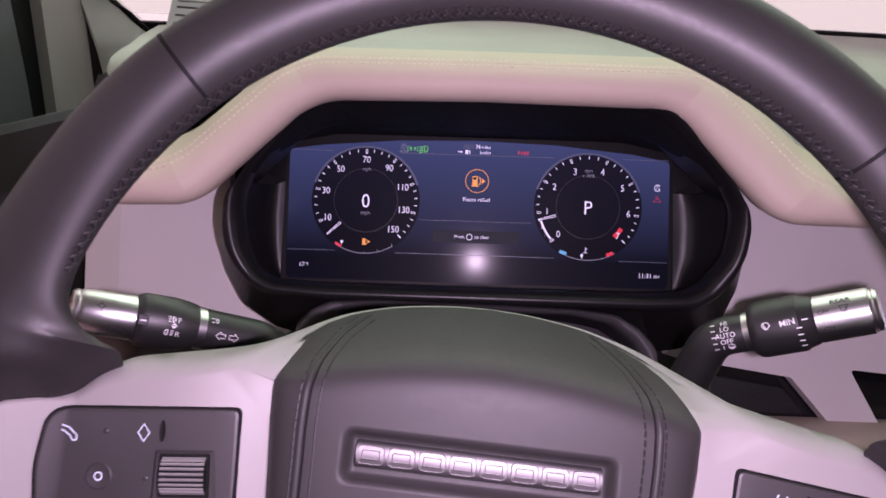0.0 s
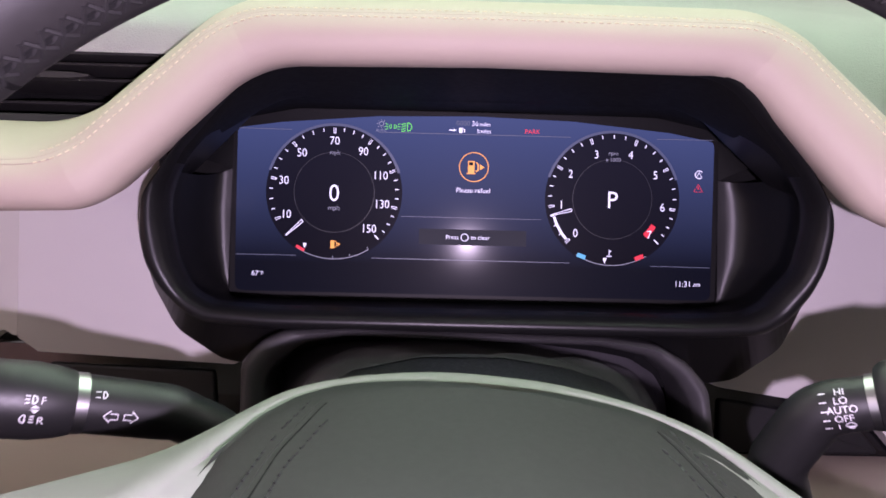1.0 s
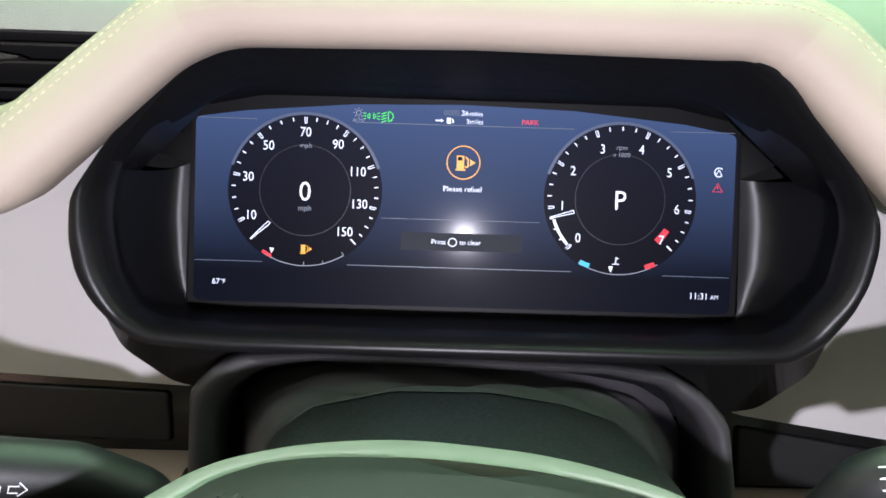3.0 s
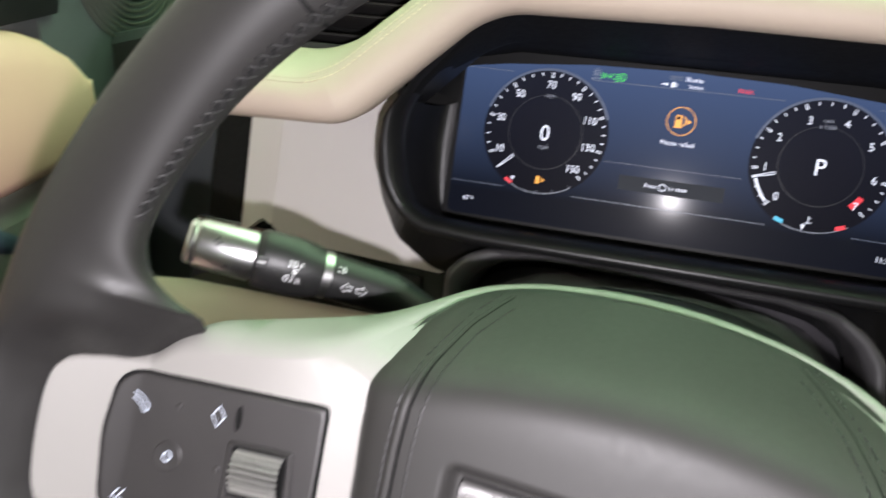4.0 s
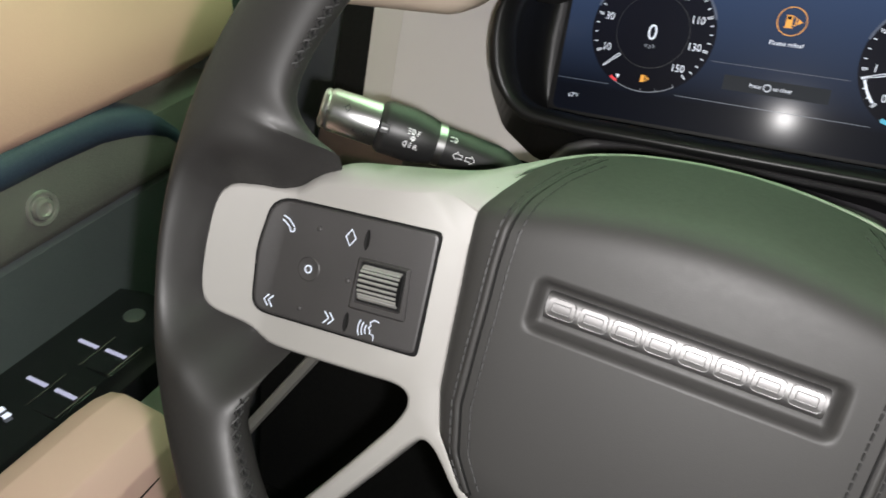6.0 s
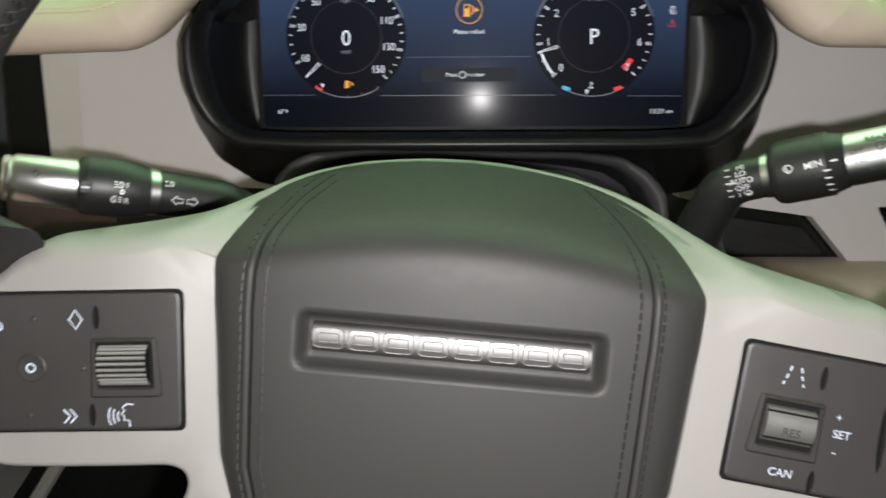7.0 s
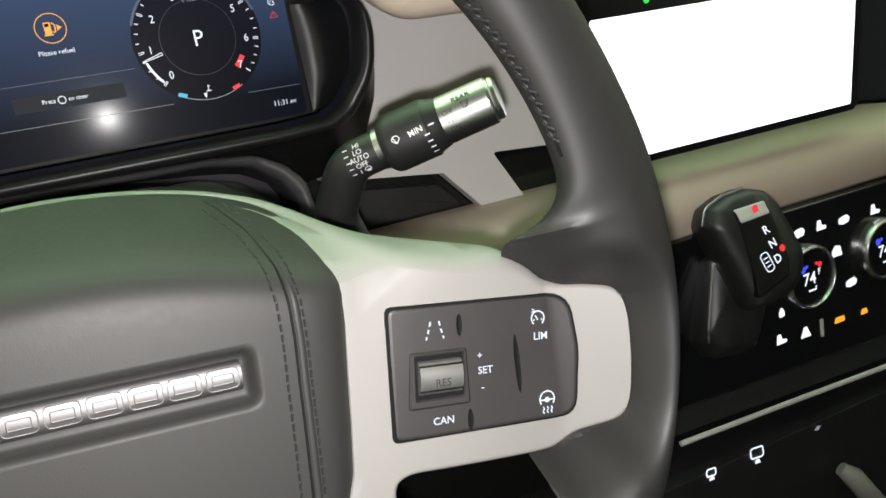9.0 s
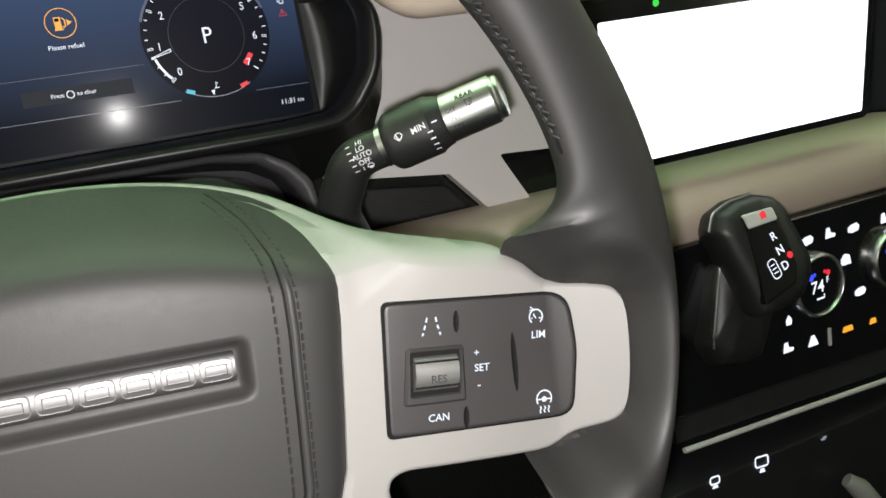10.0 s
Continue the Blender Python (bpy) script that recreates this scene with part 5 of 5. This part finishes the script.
# centre touchscreen
touch = thing("touchscreen", DG @ Matrix.Translation(mm(432, -129.5, 110)) @ Matrix.Rotation(radians(6.5), 4, "X"), "large touchscreen glowing plain white in a black frame", "screen")
part("frame", prism(fillet([(-134, -6), (130, -6), (130, 111), (-134, 111)], 6, 5), -16, 0, 1.5), GLOSSY, touch)
part("lit_panel", prism(fillet([(-122, 0), (122, 0), (122, 96), (-122, 96)], 2, 3), -1, 0.6, 0.3), SCREEN_WHITE, touch, "plain white lit screen")
led = part("frame_sensor", knob([(2.4, 0), (2.2, 0.8), (0.4, 1.0)], 16), GREEN_LIT, touch)
led.location = mm(-76, 103.5, 0)

# climate panel with two dials
CP = DG @ Matrix.Translation(mm(500, -287, 100))
climate = thing("climate_panel", CP, "gloss black climate panel with lit white symbols", "control panel")
part("fascia", prism(fillet([(-152, -42), (210, -58), (210, 84), (-152, 88)], 8, 4), -40, 6, 2.0), GLOSSY, climate)
part("lower_ledge", loft([[(x, -43 + (x + 152) * -0.045 + y, z) for y, z in ((0, -30), (0, 4), (-8, 6), (-17, 8), (-19, 6), (-20, -30))] for x in (-152, 40, 210)], cap0=True, cap1=True), BLACK, climate)
part("trim_strip", tube([(-152, -63.5, 15), (-46, -68, 15), (66, -73.5, 15), (210, -81, 15)], 2.2, 8), SILVERPAINT, climate, "thin silver trim strip")
ZC = 6.4


def clim(px, py):
    """Places on the fascia, given in the dashboard's own millimetres."""
    return flat(px - 500, py + 287, ZC)


def temperature_dial(x, y):
    d = part("temperature_dial", knob([(26.4, -2), (26.4, 4), (26.0, 7.4), (25.0, 9.0), (24.0, 9.3), (23.4, 8.6), (23.2, 5)], 56), CHROME, climate, "chrome-ringed temperature dial with a lit readout")
    d.location = mm(x - 500, y + 287, ZC)
    part("readout", knob([(23.6, 5.8), (23.0, 6.4), (0.2, 6.6)], 48), GLOSSY, d)
    words("74", 10.0, flat(-2.5, -1.5, 6.9), ICON_LIT, d, bold=0.12)
    words("F", 5.0, flat(8.6, 2.6, 6.9), ICON_LIT, d, bold=0.1)
    icon("cold_dot", [], flat(-9, 8, 6.9), BLUE_LIT, d, fills=[ring_pts(0, 0, 3.0, 12), ring_pts(4.0, 1.6, 1.6, 10)])
    icon("warm_dot", [], flat(9.5, 8.6, 6.9), RED_LIT, d, fills=[ring_pts(0, 0, 2.4, 12), ring_pts(-3.6, 1.6, 1.6, 10)])
    bm = bmesh.new()
    stroke(bm, [(-5, -11), (3, -11), (3, -8)], 1.6, flat(1, 0, 6.9))
    part("readout_bar", bm, ICON_LIT, d)


temperature_dial(496, -258.5)
temperature_dial(583, -257)
seat_shape = [(-4, -2.6), (3.4, -2.6), (4, -0.6), (0.4, 0.2), (-0.4, 3.4), (-3.0, 3.2), (-3.6, 0)]
puff = [(-4.5, -1.8), (-1, -2.8), (3.6, -2.0), (4.6, 0.6), (2.4, 2.6), (-1.6, 2.2), (-4.4, 1.0)]
for x, y, shape in ((493, -222, puff), (518, -221.6, seat_shape), (544, -223, puff), (581, -223, seat_shape), (533.5, -247.6, [(-4, -3), (4.4, -3), (3.0, 2.6), (-1, 3.6), (-3.6, 1.0)]), (548.5, -278.4, puff), (468.3, -282.6, [(-2, -2.4), (1.8, -2.4), (2.2, 0.4), (0, 3.6), (-2.2, 0.6)]), (466, -304.7, seat_shape), (492.4, -306.5, [(-4, -3), (4.4, -3.2), (1.4, 3.2), (-1.0, 3.2)])):
    bm = bmesh.new()
    blob(bm, fillet([(u * 1.45, v * 1.45) for u, v in shape], 0.8, 3), clim(x, y))
    part("lit_symbol", bm, ICON_LIT, climate)
for x, y, w in ((532, -307, 13), (561.5, -308.2, 9)):
    bm = bmesh.new()
    blob(bm, fillet([(-w / 2, -2.6), (w / 2, -2.6), (w / 2 - 1, 2.4), (-w / 2 + 2, 2.6)], 1.0, 3), clim(x, y))
    part("amber_symbol", bm, ORANGE_LIT, climate)
part("divider", box(9.6, 12.6, -29, -13.5, 5, 7.2, 0.6), SILVERPAINT, climate)

# gear selector in front of the panel
gear = thing("gear_selector", DG @ Matrix.Translation(mm(418.5, -216.5, 128)) @ Matrix.Rotation(radians(16), 4, "Z") @ Matrix.Rotation(radians(-14), 4, "X"), "black gear selector with a lit position plate", "gear lever")
GEAR = [(-30, -34), (-9.4, -37.7), (10.6, -37.5), (27, -27), (33.6, -15), (34.3, 8), (32.9, 27), (28, 38), (15.5, 46.2), (-3, 50.1), (-20.7, 49), (-30, 39), (-29, 8)]
part("grip", loft([[(p.x * k + max(0.0, 6 - z) * 0.22, p.y * k2 + dy, z) for p in fillet(GEAR, 9, 6)] for k, k2, dy, z in ((0.74, 0.84, -4, -34), (0.90, 0.94, -1, -20), (0.98, 0.99, 0, -6), (0.99, 0.99, 0, 6), (0.93, 0.95, 0, 14), (0.82, 0.88, -1, 19), (0.6, 0.7, -2, 21), (0.2, 0.3, -2, 22))], cap0=True, cap1=True), STALK, gear, sharp=70)
STEM = fillet([(-25, 14), (-60, -38), (-55, -58), (-26, -71), (2, -46), (14, -16)], 8, 5)
part("stem", loft([[(p.x * k, p.y * k, z) for p in STEM] for k, z in ((1.0, -80), (1.0, -24), (0.96, -14), (0.85, -8), (0.5, -5))], cap0=True, cap1=True), STALK, gear, sharp=60)
part("stem_trim", tube([(-24, 8, -9), (-36, -8, -10), (-52, -31, -12), (-57, -42, -14)], [1.0, 1.6, 1.6, 0.8], 8), CHROME, gear)
part("edge_trim", tube([(p.x * 0.985, p.y * 0.985, 8) for p in fillet(GEAR[8:12], 9, 5, closed=False)], 1.2, 6), CHROME, gear)
part("plate", prism(fillet([(-27, -24), (5, -23), (12, -12.7), (16, 10), (16.6, 33), (-9.5, 39.6), (-14, 20), (-20, -5)], 3, 4), 17, 22.5, 1.5), GLOSSY, gear)
part("park_button", prism(fillet([(-10.6, 28.6), (14.4, 23.1), (14.6, 33.2), (-9.6, 39.4)], 2, 4), 20, 24.0, 1.2), SILVERPAINT, gear, "silver park button")
icon("park_mark", [], flat(3.9, 32, 24.4), RED_LIT, gear, fills=[[(-2.6, -2.0), (2.4, -2.6), (2.8, 1.8), (0.4, 3.2), (-2.2, 2.2)]])
for body, x, y in (("R", 4.7, 15.6), ("N", 4.5, 4.8), ("D", 2.4, -6.4)):
    words(body, 6.0, flat(x, y - 1, 23.0), ICON_LIT, gear, bold=0.12)
icon("neutral_mark", [], flat(9.8, -2.8, 23.1), RED_LIT, gear, fills=[ring_pts(0, 0, 2.6, 14)])
icon("shift_symbol", [(fillet([(-3.6, -7), (3.6, -7), (3.6, 7), (-3.6, 7)], 3, 4), True), ([(-2.0, 3), (2.0, 3)], False), ([(-2.0, 0), (2.0, 0)], False), ([(-2.0, -3), (2.0, -3)], False)], flat(-6.8, -5.0, 23.0), ICON_LIT, gear, 0.8)

# open tray below the climate panel
tray = thing("console_tray", DG @ Matrix.Translation(mm(480, -395, 90)), "dark open tray below the climate panel", "console", kind="structure")
part("tray_back", box(-160, 240, -150, 8, -60, 20, 3), BLACK, tray)
for x, y, shape in ((-55, 8, "screen"), (-103, 9, "plug")):
    k = 6.6 if shape == "screen" else 4.6
    icon(shape + "_symbol", [(fillet([(-k, -0.55 * k), (k, -0.75 * k), (k, 0.6 * k), (-k, 0.8 * k)], 2.5, 4), True)], flat(x, y - 2, 21), ICON_LIT, tray, 1.5, fills=[[(-2, -0.85 * k), (2, -0.9 * k), (3, -1.5 * k), (-3, -1.4 * k)]])
icon("socket_symbol", [], flat(13, 3, 21), GREY_LIT, tray, fills=[[(-4, -1), (0, 2), (4, 1), (1, -2)]])
part("grab_handle", tube([(26, -36, 30), (33, -44, 36), (45, -62, 38), (74, -98, 36), (116, -140, 32)], [6, 9, 9, 9, 9], 12), SATIN, tray, "pale grey grab handle")

# ---- driver's door ----
door = thing("door_1", Matrix.Identity(4), "driver's door with tan upper trim, slate pull and dark grey panel", "door", kind="structure")


def along_y(profile, ys):
    """A moulding along Y; profile of (x, z)."""
    return loft([[(x, y, z) for x, z in profile] for y in ys], cap0=True, cap1=True)


UPPER_TRIM = [(-470, 652), (-454, 654), (-449, 664), (-448, 700), (-451, 740), (-457, 758), (-468, 766), (-500, 768), (-520, 768), (-520, 652)]
part("upper_trim", loft([[(x + dx, y, 700 + (z - 700) * k if z > 700 else z + (1 - k) * 14) for x, z in UPPER_TRIM] for y, k, dx in ((-1100, 1, 0), (-300, 1, 0), (-90, 1, 0), (-60, 0.97, 0), (-35, 0.87, 0), (-15, 0.73, -1), (0, 0.57, -2), (12, 0.36, -4), (17, 0.12, -7))], cap0=True, cap1=True), TAN, door, "tan padded upper door trim", sharp=60)
part("window_sill", along_y([(-470, 764), (-462, 790), (-474, 838), (-520, 842), (-520, 764)], [-1100, -300, -20, 10]), BLACK, door)
pull = [(-462, 630), (-451, 632), (-447, 640), (-448, 650), (-455, 656), (-470, 658), (-470, 630)]
part("door_pull", loft([[(x + dx, y, z + dz) for x, z in pull] for y, dx, dz in ((-1000, 0, 0), (-300, 0, 0), (-200, 0, 0), (-160, 0, -2), (-144, 0, -5), (-126, 0, -10), (-110, 0, -17), (-96, 0, -26), (-84, 0, -38), (-74, 0, -56), (-66, 0, -90))], cap0=True, cap1=True), SLATE, door, "slate blue door pull", sharp=60)
part("door_panel", along_y([(-462, 634), (-452, 632), (-449, 610), (-449, 588), (-452, 581), (-460, 576), (-520, 576), (-520, 634)], [-1100, -600, -200, 40, 60]), DOORBAND, door, "warm dark grey band below the pull", sharp=60)
part("door_panel", along_y([(-460, 577), (-456, 572), (-457, 560), (-462, 500), (-470, 250), (-500, 60), (-520, 60), (-520, 577)], [-1100, -600, -200, 40, 60]), DOORGREY, door, "dark slate grey grained door panel", sharp=40)
part("front_cheek", along_y([(-484, 900), (-476, 760), (-474, 640), (-480, 200), (-520, 200), (-520, 900)], [-6, 40, 255, 262]), DOORGREY, door, "dark grey speaker corner of the door")
for k in range(14):
    r = 8 + k * 5.4
    part("grille_ring", loft([[(-474.5 + d, 118 + (r + e) * math.cos(a), 800 + (r + e) * math.sin(a)) for a in [2 * math.pi * j / 64 for j in range(65)]] for e, d in ((-1.3, -3), (-1.0, 0.4), (1.0, 0.4), (1.3, -3))], closed=False), GRILLE, door)
part("bolt", loft([[(-448 + d, -224 + r * math.cos(a), 608 + r * math.sin(a)) for a in [2 * math.pi * k / 28 for k in range(28)]] for r, d in ((13, -2), (12.4, 1.2), (10.5, 1.0), (9.6, -1.5), (8.0, -1.0), (7.6, 2.4), (5.2, 3.0), (4.6, 0.8), (1.0, 0.6))], cap1=True), STEEL, door, "round steel bolt")
switches = part("switch_panel", loft([[(x, y, z) for x, z in ((-470, 497), (-436, 503), (-370, 500), (-366, 494), (-366, 470), (-470, 470))] for y in (-700, -400, -250, -180, -168)], cap0=True, cap1=True), GLOSSY, door, "gloss black window switch panel")
for x, y in ((-426, -237), (-399, -237), (-427, -283), (-399, -284)):
    part("switch", box(x - 12, x + 12, y - 20, y + 16, 499, 502.6, 2), GLOSSY, switches)
    icon("switch_mark", [([(-10, 0.5), (10, -0.5)], False)], flat(x, y, 503.2), MARK_LIT, switches, 3.4)
icon("mirror_symbol", [], flat(-422, -315, 503.6), ICON_LIT, switches, fills=[[(-8, -2), (-2, -4), (-1, 3), (-6, 4)], [(1, -3), (6, -4), (7, 1), (2, 2)]])
part("mirror_knob", loft([[(-421 + r * math.cos(a), -195 + r * math.sin(a), 499 + z) for a in [2 * math.pi * k / 28 for k in range(28)]] for r, z in ((9, 0), (9, 2.5), (8, 4), (3, 4.4))], cap1=True), CHROME, switches)
arm = [(-374, 440), (-372, 506), (-366, 518), (-350, 522), (-318, 516), (-304, 500), (-300, 470), (-304, 440)]
part("armrest", loft([[(-340 + (x + 340) * k, y, 480 + (z - 480) * k) for x, z in fillet([(a, b) for a, b in arm], 6, 3)] for y, k in ((-900, 1.0), (-340, 1.0), (-305, 0.99), (-288, 0.96), (-277, 0.89), (-272, 0.7))], cap0=True, cap1=True), ARM, door, "beige padded armrest", sharp=60)
part("armrest_seam", tube([(-301.5, -900, 486), (-301.5, -340, 486), (-303, -305, 486), (-308, -286, 486)], 0.9, 5), DEEP, door)
part("armrest_base", along_y([(-400, 494), (-372, 494), (-360, 470), (-330, 380), (-400, 360)], [-900, -300, -240, -215]), SATIN, door)
part("pocket_trim", tube([(-330, -700, 372), (-322, -300, 372), (-330, -236, 380), (-380, -190, 400)], 7, 8), CHROME, door)

# ---- cabin shell ----
# mostly unseen shell added round the cabin; its pale cloth bounces fill light
shell = [("floor", [(-640, -1500, 0), (1060, -1500, 0), (1060, 700, 0), (-640, 700, 0)], -20, CARPET, "dark carpeted cabin floor", "floor"), ("ceiling", [(-620, -1500, 1290), (1160, -1500, 1290), (1160, -60, 1290), (-620, -60, 1290)], 30, DIMCLOTH, "pale cloth headliner above the seats", "ceiling")]
for name, corners, thick, mat, label, cat in shell:
    ob = part(name, loft([[(x, y, z) for x, y, z in corners], [(x, y, z + thick) for x, y, z in corners]], cap0=True, cap1=True), mat)
    tagged(ob, label, cat, kind="structure")


def wall(name, x0, x1, y0, y1, z0, z1, mat, label):
    ob = part(name, loft([[(x0, y0, z), (x1, y0, z), (x1, y1, z), (x0, y1, z)] for z in (z0, z1)], cap0=True, cap1=True), mat)
    return tagged(ob, label, "wall", kind="structure")


# unseen upper sides stop short so that daylight reaches the pillar
for side, x in (("left", -620), ("right", 1090)):
    ob = part("wall_upper_" + side, loft([[(x, -1500, z), (x + 30, -1500, z), (x + 30, -850, z), (x, -850, z)] for z in (840, 1290)], cap0=True, cap1=True), DIMCLOTH)
    tagged(ob, "unseen plain side of the cabin, stopping short of the front", "wall", kind="structure")
wall("wall_back", -620, 1160, -1530, -1500, 0, 1290, DIMCLOTH, "unseen pale rear wall added to close the cabin")
# added to keep the bright surroundings from showing under the door
wall("wall_left", -560, -521, -1500, 480, 0, 640, CARPET, "added dark carpeted wall closing the gap below the driver's door")
wall("wall_right", 1060, 1090, -1500, 480, 0, 840, DOORGREY, "dark far side door of the cabin")
wall("wall_firewall", -520, 1060, 480, 510, 0, 815, DEEP, "black bulkhead ahead of the pedals")

# pillars either side of the windscreen
pillar = thing("windscreen_pillar", Matrix.Identity(4), "pale windscreen pillar trim with a dark inner cheek", "pillar", kind="structure")
part("cheek", loft([[(x, y, z) for x, y in ((-487, 336), (-484, 344), (-492, 452), (-520, 462), (-540, 336))] for z in (700, 760, 830, 960)], cap0=True, cap1=True), TAUPE, pillar, "grey-brown lower pillar panel")
# black block filling the gap beside the door, in place of its shade
part("gap_shade", loft([[(x, y, z) for x, y in ((-500, 258), (-500, 340), (-545, 340), (-545, 258))] for z in (620, 960)], cap0=True, cap1=True), DEEP, pillar)
trim_rows = ((640, -470, -330, 450), (700, -474, -340, 450), (757, -478, -372, 450), (780, -482, -388, 450), (797, -486, -402, 450), (815, -490, -424, 450), (843, -496, -450, 446), (880, -500, -472, 420), (1000, -528, -505, 290), (1290, -600, -585, -40))
part("pillar_trim", loft([[(x0, y, z), (x0 + 5, y - 5, z), (x1 * 1.02 - 6, y + 14, z), (x1 * 1.02 - 2, y + 20, z), (x1 * 1.06 - 2, y + 86, z), (x0 - 30, y + 86, z)] for z, x0, x1, y in trim_rows], cap0=True, cap1=True), LINING, pillar, sharp=60)
part("pillar_seal", tube([(x1 * 1.02 + 1, y + 18, z) for z, x0, x1, y in trim_rows[2:]], 3.8, 8), DEEP, pillar)
other = copy_thing(pillar, Matrix.Translation((0.57, 0, 0)) @ Matrix.Diagonal((-1, 1, 1, 1)))
other["label"] = "pale windscreen pillar trim on the passenger side"

note = thing("paper_note", Matrix.Translation((-0.350, 0.420, 0.796)) @ Matrix.Rotation(radians(52), 4, "X") @ Matrix.Rotation(radians(-3), 4, "Z"), "printed white paper sheet lying against the windscreen", "paper")
sheet = part("sheet", box(-34, 60, 0, 130, -0.4, 0.4), PAPER, note)
for k in range(9):
    bm = bmesh.new()
    stroke(bm, [(-26, 14 + k * 12), (10 + 30 * ((k * 7) % 3) / 2, 14 + k * 12)], 3.0, flat(0, 0, 0.7))
    part("print_bar", bm, DARKMARK, sheet)

glass = bpy.data.materials.new("windscreen glass")
glass.use_nodes = True
pane = glass.node_tree.nodes["Principled BSDF"]
pane.inputs["Base Color"].default_value, pane.inputs["Roughness"].default_value = (0.93, 0.97, 0.93, 1), 0.0
pane.inputs["Transmission Weight"].default_value, pane.inputs["IOR"].default_value = 1.0, 1.45
windscreen = part("window_1", loft([[(-560, y, z), (1130, y, z), (1130, y + 5, z + 4), (-560, y + 5, z + 4)] for y, z in ((470, 826), (300, 980), (-70, 1300))], cap0=True, cap1=True), glass)
tagged(windscreen, "clear raked windscreen above the dash", "windscreen", kind="structure")
windscreen.visible_shadow = False
